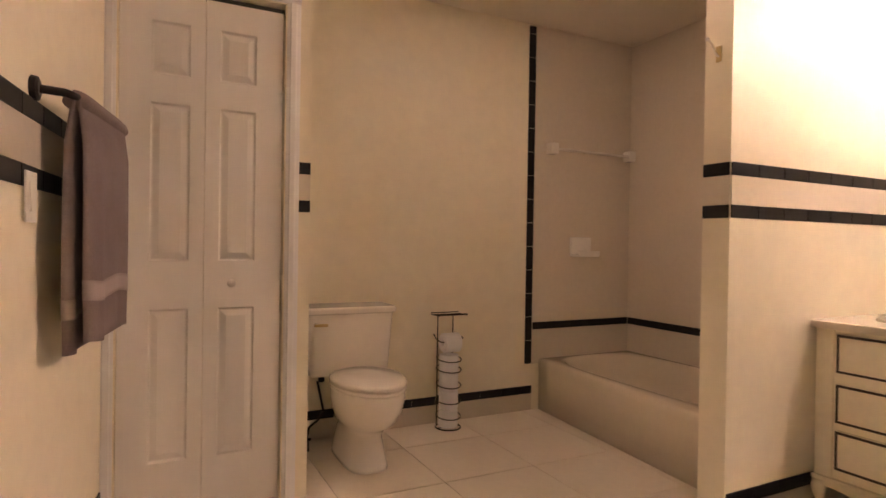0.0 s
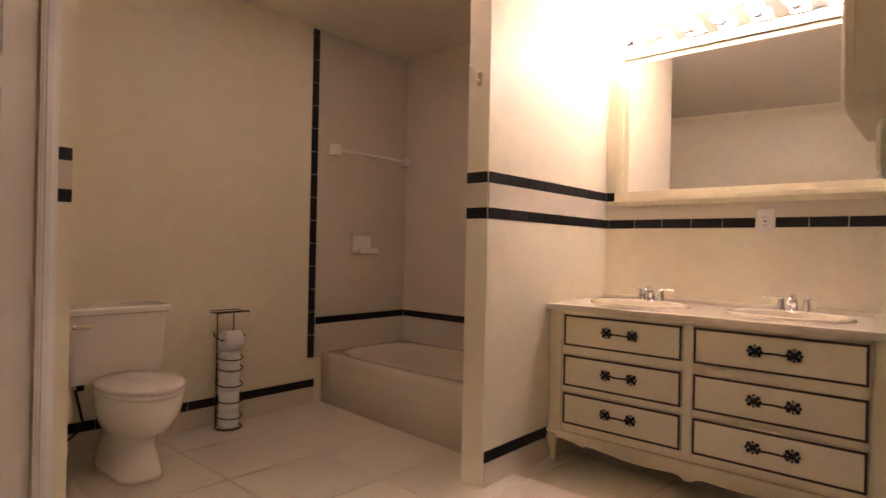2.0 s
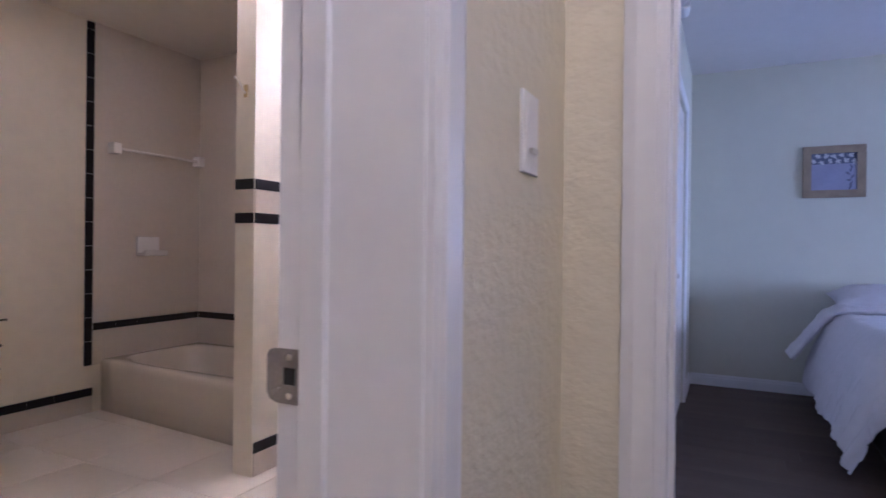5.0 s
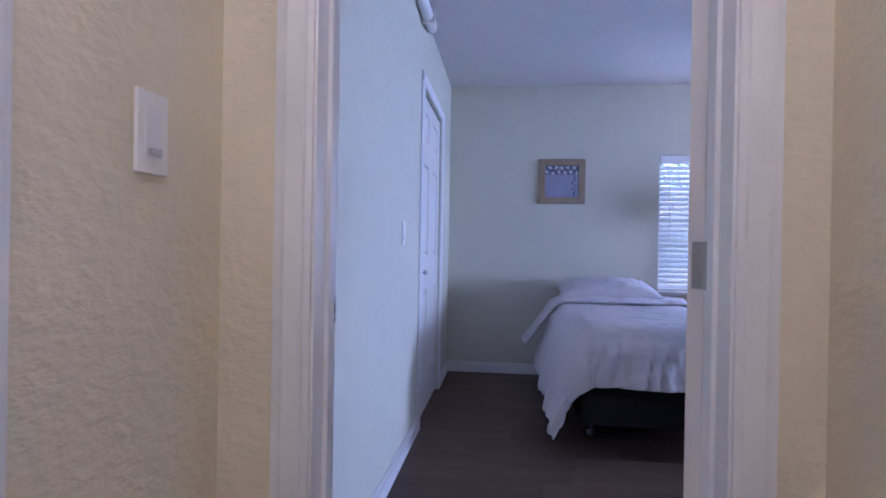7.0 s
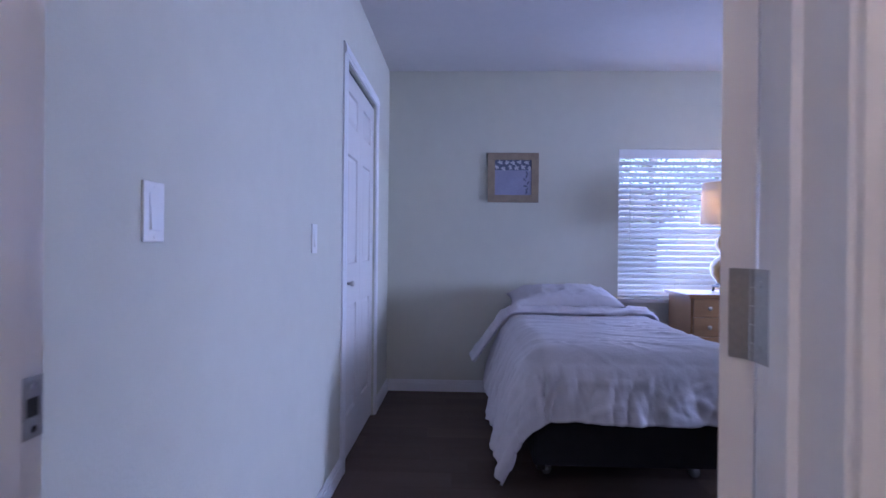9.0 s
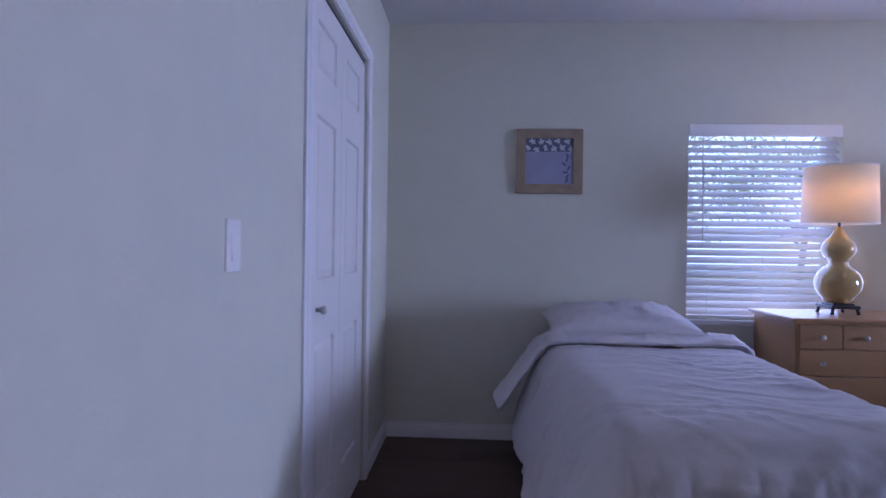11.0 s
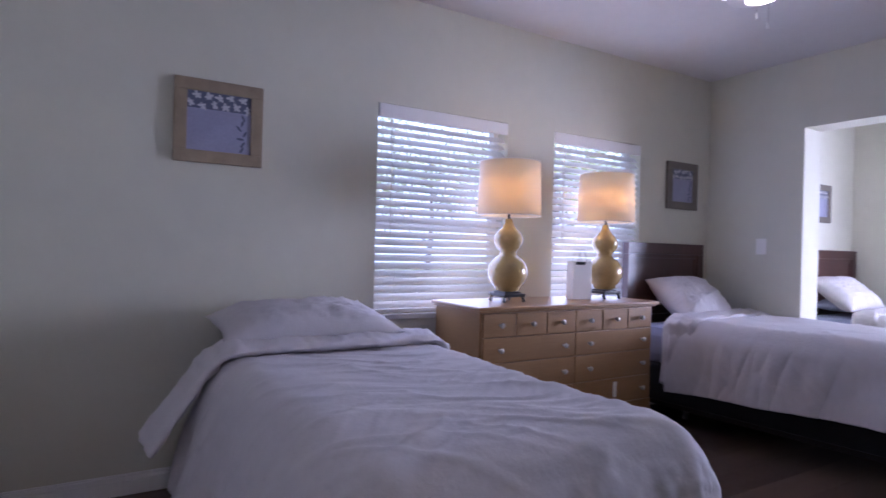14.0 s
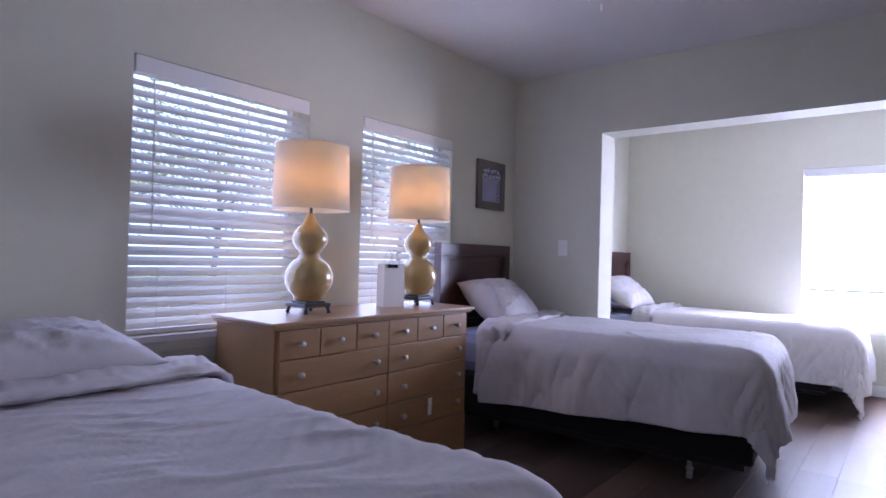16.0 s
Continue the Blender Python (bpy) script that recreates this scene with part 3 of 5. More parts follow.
# ---------------------------------------------------------------- switches and plates
def wall_plate(place, turn, label, kind="rocker", size=(0.074, 0.116)):
    """Plate on a wall whose face looks towards -y before the turn."""
    t = thing("light_switch" if kind == "rocker" else "wall_outlet", label, "switch" if kind == "rocker" else "outlet", place, turn)
    w, h = size
    part("plate", box(-w / 2, w / 2, -0.006, 0.0, -h / 2, h / 2, 0.0025), M["plastic"], t)
    if kind == "rocker":
        part("rocker_frame", box(-0.0185, 0.0185, -0.0072, -0.0058, -0.036, 0.036, 0.0006), M["white"], t)
        b = bmesh.new()
        prism([(-0.034, -0.0068), (-0.034, -0.0105), (0.0, -0.0085), (0.034, -0.0072), (0.034, -0.0068)], 0.032, b, lambda u, v, q: (q - 0.016, v, u))
        part("rocker", b, M["plastic"], t)
    elif kind == "slider":
        part("slider_slot", box(-0.018, 0.018, -0.0068, -0.0058, -0.034, 0.034, 0.0005), M["white"], t)
        part("slider_knob", box(-0.013, 0.011, -0.014, -0.0068, -0.030, -0.022, 0.001), M["nickel"], t, "grey slider")
    else:
        for z in (-0.02, 0.02):
            s = part("socket", box(-0.017, 0.017, -0.0075, -0.0058, z - 0.014, z + 0.014, 0.003), M["plastic"], t)
            for x in (-0.006, 0.006):
                part("slot", box(x - 0.001, x + 0.001, -0.0079, -0.0073, z - 0.002, z + 0.006), M["slot"], s)
        part("test_button", box(-0.006, 0.006, -0.0085, -0.0058, -0.003, 0.003, 0.0005), M["slot"], t)
    for z in (-h * 0.42, h * 0.42):
        part("screw", tube([(0, -0.0058, z), (0, -0.0068, z)], 0.003, 10), M["plastic"], t)
    return t


wall_plate((0.864, HALL_N, 1.245), 0, "white slider dimmer switch on the textured hall wall", "slider", (0.073, 0.117))["category"] = "switch"
wall_plate((1.730, CLOSET_Y, 1.188), 0, "white rocker light switch on the bedroom wall beside the door")
wall_plate((2.925, CLOSET_Y, 1.155), 0, "white rocker light switch on the bedroom wall near the closet")
wall_plate((4.725, SOUTH, 1.19), 180, "white rocker light switch on the wall beside the wide opening")
bath_switch = wall_plate((BATH_L + 0.005, 1.793, 1.160), 90, "white rocker light switch on the cream bathroom wall", "rocker")
bath_switch.matrix_basis = SKEW @ bath_switch.matrix_basis
wall_plate((BATH_R, 0.795, 1.212), -90, "white electrical outlet on the bathroom wall under the mirror", "outlet")

# conduit cover under the bedroom ceiling
t = thing("line_cover", "white plastic line cover under the bedroom ceiling", "conduit", (0, CLOSET_Y, 0))
ring = lambda x, s: [(x, -0.036 + 0.036 * s * math.cos(a), 2.425 + 0.036 * s * math.sin(a)) for a in [math.tau * k / 14 for k in range(14)]]
part("cover", loft([ring(1.9, 0.9), ring(3.42, 0.9), ring(3.44, 1.0), ring(3.56, 1.0), ring(3.60, 0.85), ring(3.615, 0.5)]), M["white"], t, smooth=True)
part("clip", box(3.40, 3.43, -0.078, 0.0, 2.385, 2.466, 0.003), M["plastic"], t)

# ---------------------------------------------------------------- bathroom: tiling
def tile_run(parent, axis, face, out, a0, a1, z0, z1, length=0.152, joint=0.0025, start=None):
    """Glazed black border tiles in a row on a wall; each is a piece."""
    step, at = length + joint, a0
    while at < a1 - 0.004:
        end = min(at + length, a1)
        f0, f1 = sorted((face, face + out))
        b = box(*((f0, f1, at, end) if axis == "x" else (at, end, f0, f1)), z0, z1, 0.0018)
        part("tile", b, M["black_tile"], parent)
        at += step


def border(name, label):
    return tagged(new(name), label, "tiles", kind="structure")


bands = ((1.340, 1.389), (1.182, 1.231))
b_part, b_end = border("trim_partition_border", "two rows of black glazed border tiles on the partition"), border("trim_partition_end_border", "black border tiles on the partition's end")
b_van, b_left, b_chip = border("trim_vanity_border", "rows of black border tiles behind the vanity"), border("trim_left_border", "two rows of black border tiles"), border("trim_closet_border", "two black border tiles beside the linen closet")
b_left.matrix_basis = SKEW
for z0, z1 in bands:
    tile_run(b_part, "y", 1.632, -0.005, 2.086, BATH_R - 0.006, z0, z1)
    tile_run(b_end, "x", 2.083, -0.005, 1.634, 1.748, z0, z1)
    tile_run(b_left, "x", BATH_L, 0.005, 0.2, 2.58, z0, z1)
    tile_run(b_chip, "y", 2.625, -0.005, 0.722, 0.773, z0 + 0.01, z1 + 0.01)
tile_run(b_van, "x", BATH_R, -0.005, 0.84, 1.628, *bands[1])
tile_run(b_van, "x", BATH_R, -0.005, 0.15, 0.752, *bands[1])
tile_run(b_van, "x", BATH_R, -0.005, 1.575, 1.628, *bands[0])
for z0, z1 in ((1.232, 1.339),):
    structure("trim_partition_field", box(2.086, BATH_R - 0.006, 1.628, 1.632, z0, z1), M["glaze"], "white glazed tiles between the border rows")
    structure("trim_partition_end_field", box(2.0795, 2.083, 1.634, 1.748, z0, z1), M["glaze"], "white glazed tiles between the border rows")
    structure("trim_left_field", box(BATH_L, BATH_L + 0.004, 0.2, 2.58, z0, z1), M["glaze"], "white glazed tiles between the border rows").matrix_basis = SKEW
    structure("trim_vanity_field", box(BATH_R - 0.004, BATH_R, 0.15, 1.628, z0, 1.32), M["glaze"], "white glazed tiles between the border rows")
    structure("trim_closet_field", box(0.722, 0.773, 2.621, 2.625, z0 + 0.01, z1 + 0.01), M["glaze"], "white glazed tile between the border rows")
# tiled skirting
b_base = border("trim_base_border", "black border tiles along the tiled skirting")
for ax, face, out, a0, a1 in (("y", BATH_B, -0.006, 0.78, 2.40), ("y", 1.632, -0.006, 2.09, BATH_R - 0.01), ("x", BATH_L, 0.006, 0.2, 2.60)):
    if face == BATH_L:
        b_base = border("trim_left_base_border", "black border tiles along the tiled skirting")
        b_base.matrix_basis = SKEW
    tile_run(b_base, ax, face, out, a0, a1, 0.108, 0.158)
    f0, f1 = sorted((face, face + out * 0.9))
    structure("baseboard_tile", box(*((f0, f1, a0, a1) if ax == "x" else (a0, a1, f0, f1)), 0.001, 0.106, 0.001), M["glaze"], "white glazed skirting tiles").matrix_basis = SKEW if face == BATH_L else Matrix()
# tub surround
structure("trim_surround_back", box(2.398, BATH_R, BATH_B - 0.008, BATH_B, 0.30, 2.49), M["glaze"], "glossy white tiled wall over the bathtub")
structure("trim_surround_right", box(BATH_R - 0.008, BATH_R, 1.75, BATH_B - 0.008, 0.30, 2.49), M["glaze"], "glossy white tiled wall over the bathtub")
structure("trim_surround_end", box(2.10, BATH_R - 0.008, 1.75, 1.758, 0.30, 2.49), M["glaze"], "glossy white tiled wall over the bathtub")
b_tub = border("trim_tub_border", "black glazed border tiles round the bathtub")
z = 0.302
while z < 2.46:
    part("tile", box(2.345, 2.395, BATH_B - 0.006, BATH_B, z, min(z + 0.150, 2.485), 0.0018), M["black_tile"], b_tub)
    z += 0.1525
tile_run(b_tub, "y", BATH_B - 0.008, -0.005, 2.398, BATH_R - 0.014, 0.523, 0.570)
tile_run(b_tub, "x", BATH_R - 0.008, -0.005, 1.765, BATH_B - 0.014, 0.523, 0.570)

# bathtub
def bathtub():
    t = thing("bathtub", "cream enamelled built-in bathtub with a plain apron", "bathtub", (0, 0, 0))
    x_of = lambda y: 2.33 + (2.45 - 2.33) * (y - 1.76) / (BATH_B - 1.76)
    y0, y1, xr, rim = 1.762, BATH_B - 0.010, BATH_R - 0.010, 0.335
    bm = bmesh.new()
    n = 64
    cx, cy = 2.815, (y0 + y1) / 2
    def oval(rx, ry, z, e=3.2):
        out = []
        for k in range(n):
            a = math.tau * k / n
            c, s = math.cos(a), math.sin(a)
            out.append((cx + rx * math.copysign(abs(c) ** (2 / e), c), cy + ry * math.copysign(abs(s) ** (2 / e), s), z))
        return out
    edge = []
    for k in range(n):
        a = math.tau * k / n
        c, s = math.cos(a), math.sin(a)
        m = max(abs(c), abs(s))
        u, v = c / m, s / m
        y = cy + v * (y1 - y0) / 2
        x = (x_of(y) + xr) / 2 + u * (xr - x_of(y)) / 2
        edge.append((x, y))
    inward = lambda d, z: [(x + (cx - x) * d * 1.6, y + (cy - y) * d, z) for x, y in edge]
    rings = [inward(0.006, 0.001), inward(0.004, rim - 0.10), inward(0.0, rim - 0.045), inward(0.002, rim - 0.020), inward(0.009, rim - 0.006), inward(0.022, rim),
             oval(0.350, 0.700, rim, 4.0), oval(0.338, 0.690, rim - 0.008, 4.0), oval(0.325, 0.672, rim - 0.04, 3.6), oval(0.305, 0.640, rim - 0.12), oval(0.270, 0.570, 0.10), oval(0.20, 0.48, 0.065)]
    loft(rings, bm)
    part("shell", bm, M["tub"], t, smooth=True)
    part("drain", lathe([(0, 0.070), (0.028, 0.070), (0.03, 0.066)], 18, None, (cx, y1 - 0.3, 0)), M["chrome"], t)
    return t


bathtub()
M["paper_white"] = mat("white glazed soap dish", (0.88, 0.86, 0.82), 0.2, var=0.02)
t = thing("soap_dish", "white ceramic soap dish set in the tub wall", "soap dish", (2.775, BATH_B - 0.008, 1.06))
bm = box(-0.085, 0.085, -0.022, 0.0, -0.06, 0.070, 0.008)
box(-0.090, 0.090, -0.105, -0.01, -0.062, -0.044, 0.006, bm), box(-0.090, 0.090, -0.105, -0.090, -0.050, -0.022, 0.004, bm)
part("dish", bm, M["paper_white"], t)
t = thing("towel_bar", "white ceramic towel bar on the tiled tub wall", "towel bar", (2.48, BATH_B - 0.008, 1.70))
for x in (0.03, 0.70):
    part("bracket", box(x - 0.03, x + 0.03, -0.07, 0, -0.035, 0.04, 0.012), M["porcelain"], t)
part("bar", tube([(0.03, -0.05, 0), (0.70, -0.05, 0)], 0.010, 12), M["porcelain"], t)
t = thing("robe_hook", "small brass robe hook on the partition's end", "hook", (2.083, 1.69, 1.80))
part("backplate", box(-0.004, 0, -0.012, 0.012, -0.03, 0.03, 0.002), M["brass"], t)
part("arm", tube([(-0.003, 0, -0.01), (-0.02, 0, 0.0), (-0.04, 0, 0.03), (-0.065, 0, 0.045)], [0.0045, 0.0045, 0.004, 0.0035], 10), M["porcelain"], t, "white painted arm", smooth=True)
part("tip", lathe([(0, -0.008), (0.007, -0.004), (0.008, 0.002), (0, 0.008)], 12, None, (-0.067, 0, 0.046)), M["plastic"], t, "white porcelain tip")

# toilet
def toilet():
    t = thing("toilet", "white two-piece toilet with its lid closed", "toilet", (1.112, BATH_B, 0))
    def egg(cy, rx, rf, rb, z, e=1.0, n=36):
        out = []
        for k in range(n):
            a = math.tau * k / n
            c, s = math.cos(a), math.sin(a)
            c, s = math.copysign(abs(c) ** e, c), math.copysign(abs(s) ** e, s)
            out.append((rx * c, cy + (rb if s > 0 else rf) * s, z))
        return out
    rings = [egg(-0.37, 0.103, 0.205, 0.26, 0.001, 0.62), egg(-0.37, 0.101, 0.202, 0.26, 0.02, 0.62), egg(-0.37, 0.094, 0.182, 0.25, 0.08, 0.70), egg(-0.375, 0.087, 0.165, 0.24, 0.15, 0.85), egg(-0.40, 0.098, 0.190, 0.25, 0.195, 0.95)]
    rings += [egg(-0.43, 0.132, 0.235, 0.25, 0.23), egg(-0.45, 0.156, 0.258, 0.25, 0.29), egg(-0.46, 0.168, 0.268, 0.24, 0.35), egg(-0.46, 0.168, 0.262, 0.24, 0.378), egg(-0.46, 0.170, 0.252, 0.235, 0.386)]
    part("bowl", loft(rings), M["porcelain"], t, smooth=True)
    rings = [egg(-0.46, 0.150, 0.235, 0.20, 0.389), egg(-0.46, 0.173, 0.275, 0.225, 0.393), egg(-0.46, 0.174, 0.276, 0.225, 0.402), egg(-0.46, 0.169, 0.270, 0.22, 0.406)]
    part("seat", loft(rings), M["porcelain"], t, smooth=True)
    rings = [egg(-0.46, 0.150, 0.235, 0.20, 0.408), egg(-0.46, 0.175, 0.276, 0.225, 0.415), egg(-0.46, 0.174, 0.274, 0.222, 0.428), egg(-0.46, 0.165, 0.25, 0.20, 0.435), egg(-0.46, 0.06, 0.1, 0.08, 0.440)]
    part("seat_lid", loft(rings), M["porcelain"], t, smooth=True)
    def rect(x, y0, y1, z, r=0.03, n=6):
        out = []
        for qx, qy, a0 in ((x - r, y1 - r, 0), (-x + r, y1 - r, 90), (-x + r, y0 + r, 180), (x - r, y0 + r, 270)):
            for k in range(n):
                a = radians(a0 + 90 * k / (n - 1))
                out.append((qx + r * math.cos(a), qy + r * math.sin(a), z))
        return out
    part("tank", loft([rect(0.205, -0.215, -0.025, 0.385), rect(0.212, -0.222, -0.02, 0.42), rect(0.228, -0.235, -0.015, 0.695), rect(0.228, -0.235, -0.015, 0.70)]), M["porcelain"], t, smooth=False)
    part("tank_lid", loft([rect(0.232, -0.240, -0.010, 0.701), rect(0.243, -0.252, -0.006, 0.708), rect(0.243, -0.252, -0.006, 0.728), rect(0.235, -0.244, -0.010, 0.738)]), M["porcelain"], t)
    h = part("flush_lever", box(-0.205, -0.135, -0.262, -0.250, 0.645, 0.660, 0.005), M["brass"], t, "yellowed flush lever")
    part("lever_boss", tube([(-0.19, -0.255, 0.652), (-0.19, -0.232, 0.652)], 0.012, 14), M["porcelain"], h)
    part("shank", tube([(-0.13, -0.12, 0.385), (-0.13, -0.12, 0.34)], 0.016, 12), M["iron"], t, "dark tank fitting")
    return t


toilet()
t = thing("water_valve", "dark corroded water supply hose and floor valve", "pipe", (0.90, BATH_B - 0.16, 0))
part("stop_valve", tube([(0, 0, 0.0), (0, 0, 0.06)], [0.014, 0.011], 12), M["iron"], t)
part("handle", box(-0.02, 0.02, -0.014, 0.0, 0.055, 0.068, 0.003), M["iron"], t)
part("hose", tube([(0, 0, 0.06), (0.01, 0.0, 0.12), (0.06, 0.01, 0.15), (0.09, 0.02, 0.19), (0.075, 0.03, 0.27), (0.06, 0.035, 0.345)], 0.0065, 8), M["iron"], t, smooth=True)

# toilet roll stand
def roll_stand():
    t = thing("toilet_roll_stand", "black wire toilet roll stand against the wall", "roll holder", (1.735, BATH_B - 0.115, 0))
    circ = lambda r, z, n=28: [(r * math.cos(math.tau * k / n), r * math.sin(math.tau * k / n), z) for k in range(n)]
    part("base_ring", tube(circ(0.073, 0.006), 0.004, 6, None, True), M["iron"], t)
    for k, z in enumerate((0.075, 0.165, 0.255, 0.345, 0.405)):
        part("cage_ring", tube([(x, y, h + 0.16 * y) for x, y, h in circ(0.072, z)], 0.0032, 6, None, True), M["iron"], t)
    for x in (-0.05, 0.05):
        part("upright", tube([(x, 0.052, 0.006), (x, 0.052, 0.655)], 0.0035, 8), M["iron"], t)
    part("cross_wire", tube([(-0.072, 0, 0.006), (0.072, 0, 0.006)], 0.003, 6), M["iron"], t)
    part("roll_arm", tube([(0.05, 0.052, 0.53), (0.085, 0.03, 0.53), (0.088, -0.005, 0.520), (0.06, -0.017, 0.503), (-0.06, -0.017, 0.503), (-0.088, -0.005, 0.525), (-0.085, 0.03, 0.545)], 0.0035, 8), M["iron"], t)
    for x in (-0.09, 0.09):
        part("tray_side", tube([(x, -0.05, 0.658), (x, 0.06, 0.658)], 0.003, 6), M["iron"], t)
    for k in range(5):
        y = -0.05 + 0.11 * k / 4
        part("tray_wire", tube([(-0.09, y, 0.658 + (0.008 if k in (0, 4) else 0)), (0.09, y, 0.658 + (0.008 if k in (0, 4) else 0))], 0.003, 6), M["iron"], t)
    return t


roll_stand()
roll = lathe([(0.020, 0), (0.053, 0), (0.056, 0.004), (0.056, 0.096), (0.053, 0.1), (0.020, 0.1), (0.020, 0)], 26)
first = tagged(mesh_object("toilet_roll", roll, M["paper"], False), "white toilet roll in the wire stand", "toilet roll", "rolls in the stand")
first.matrix_basis = pose(1.735, BATH_B - 0.115, 0.011)
for k in (1, 2, 3):
    copy_thing(first, pose(1.735, BATH_B - 0.115, 0.011 + 0.106 * k, 0, 0, 40 * k))
hung = copy_thing(first, pose(1.685, BATH_B - 0.132, 0.500, 0, 90, 0))
hung["label"] = "white toilet roll hung on the wire arm"

# towel on its black bar
t = thing("towel_rail", "black iron towel rail on the bathroom wall", "towel rail", (BATH_L, 1.825, 1.414))
t.matrix_basis = SKEW @ t.matrix_basis
for y in (0.0, 0.64):
    p = part("mount", tube([(0.0, y, 0), (0.012, y, 0), (0.016, y, 0)], [0.030, 0.028, 0.018], 20), M["iron"], t)
    part("neck", tube([(0.014, y, 0), (0.064, y + (0.02 if y == 0 else -0.02), 0)], 0.010, 12), M["iron"], p)
part("bar", tube([(0.062, 0.02, 0), (0.076, 0.05, 0), (0.080, 0.09, 0), (0.090, 0.55, 0), (0.086, 0.59, 0), (0.066, 0.62, 0)], 0.0095, 12), M["iron"], t, smooth=True)


def towel():
    """A thick bath towel folded lengthwise over the rail: two hanging lobes with soft folds."""
    t = thing("bath_towel", "mauve grey terry towel hung over the black rail", "towel", (BATH_L + 0.084, 2.085, 1.414))
    t.matrix_basis = SKEW @ t.matrix_basis
    def fold_ring(x_off, y_off, rx, ry, low, u, seed, extra, skew):
        z = 0.016 - u * (low + 0.016)
        grow = min(1.0, 0.50 + 0.60 * u ** 0.5)
        ring = []
        for k in range(64):
            a = math.tau * k / 64
            ca, sa = math.cos(a), math.sin(a)
            y = ry * math.copysign(abs(sa) ** 0.5, sa)
            ripple = 0.005 * math.sin(y * 48 + seed + u * 1.5) * u + 0.003 * math.sin(y * 105 + seed * 3) * u
            x = x_off * min(1, 0.40 + u * 3) + skew * y / ry + 0.014 * u * max(0.0, -y / ry) * (1 if skew else 0) + (rx * grow + extra) * math.copysign(abs(ca) ** 0.6, ca) + ripple
            ring.append((x, y_off + y + math.copysign(extra, sa) + 0.010 * math.sin(u * 4 + seed) * u, z + 0.008 * math.sin(y * 20 + seed) * u))
        return ring
    def lobe(x_off, y_off, rx, ry, low, seed, u0=0.0, u1=1.0, extra=0.0, skew=0.0):
        n = max(4, int(34 * (u1 - u0)))
        return loft([fold_ring(x_off, y_off, rx, ry, low, u0 + (u1 - u0) * i / n, seed, extra, skew) for i in range(n + 1)])
    front = part("front_fall", lobe(0.026, 0.0, 0.018, 0.205, 0.60, 1.0, skew=0.016), M["towel"], t, smooth=True)
    back = part("back_fall", lobe(-0.026, -0.01, 0.016, 0.20, 0.627, 2.4), M["towel"], t, smooth=True)
    saddle = []
    for i in range(25):
        y = -0.203 + 0.406 * i / 24
        e = (1 - abs(y / 0.206) ** 10) ** 0.5
        saddle.append([(0.004 + 0.012 * y / 0.206 + 0.034 * (0.8 + 0.2 * e) * math.cos(a), y, -0.012 + (0.030 * math.sin(a) if math.sin(a) > 0 else 0.018 * math.sin(a)) * (0.85 + 0.15 * e)) for a in [math.tau * k / 28 for k in range(28)]])
    part("top_fold", loft(saddle), M["towel"], t, smooth=True)
    part("woven_band", lobe(0.026, 0.0, 0.018, 0.205, 0.60, 1.0, 0.755, 0.835, 0.0012, 0.016), M["towel_band"], front, "smooth woven band", smooth=True)
    part("woven_band", lobe(-0.026, -0.01, 0.016, 0.20, 0.627, 2.4, 0.79, 0.865, 0.0012), M["towel_band"], back, "smooth woven band", smooth=True)
    return t


towel()

# ---------------------------------------------------------------- bathroom: vanity
VX, VY0, VY1, VTOP = 2.620, 0.245, 1.630, 0.775


def handle_pull():
    """A bail pull with two leafy backplates, in the y-z plane, front towards -x."""
    b = bmesh.new()
    for s in (-1, 1):
        c = 0.052 * s
        for dy, dz, r in ((0, 0, 0.011), (0.012, 0.010, 0.007), (-0.012, 0.010, 0.007), (0.012, -0.010, 0.007), (-0.012, -0.010, 0.007), (0.018, 0, 0.005), (-0.018, 0, 0.005), (0, 0.017, 0.004), (0, -0.015, 0.004)):
            tube([(-0.0005, c + dy, dz), (-0.004, c + dy, dz)], [r, r * 0.8], 8, b)
        tube([(-0.003, c, 0.004), (-0.018, c, 0.004)], 0.004, 8, b)
    pts = [(-0.018, 0.052 * math.cos(math.pi * k / 10), 0.004 - 0.010 * math.sin(math.pi * k / 10) + (0.006 * math.sin(math.pi * k / 10) ** 4)) for k in range(11)]
    tube(pts, 0.003, 8, b)
    return b


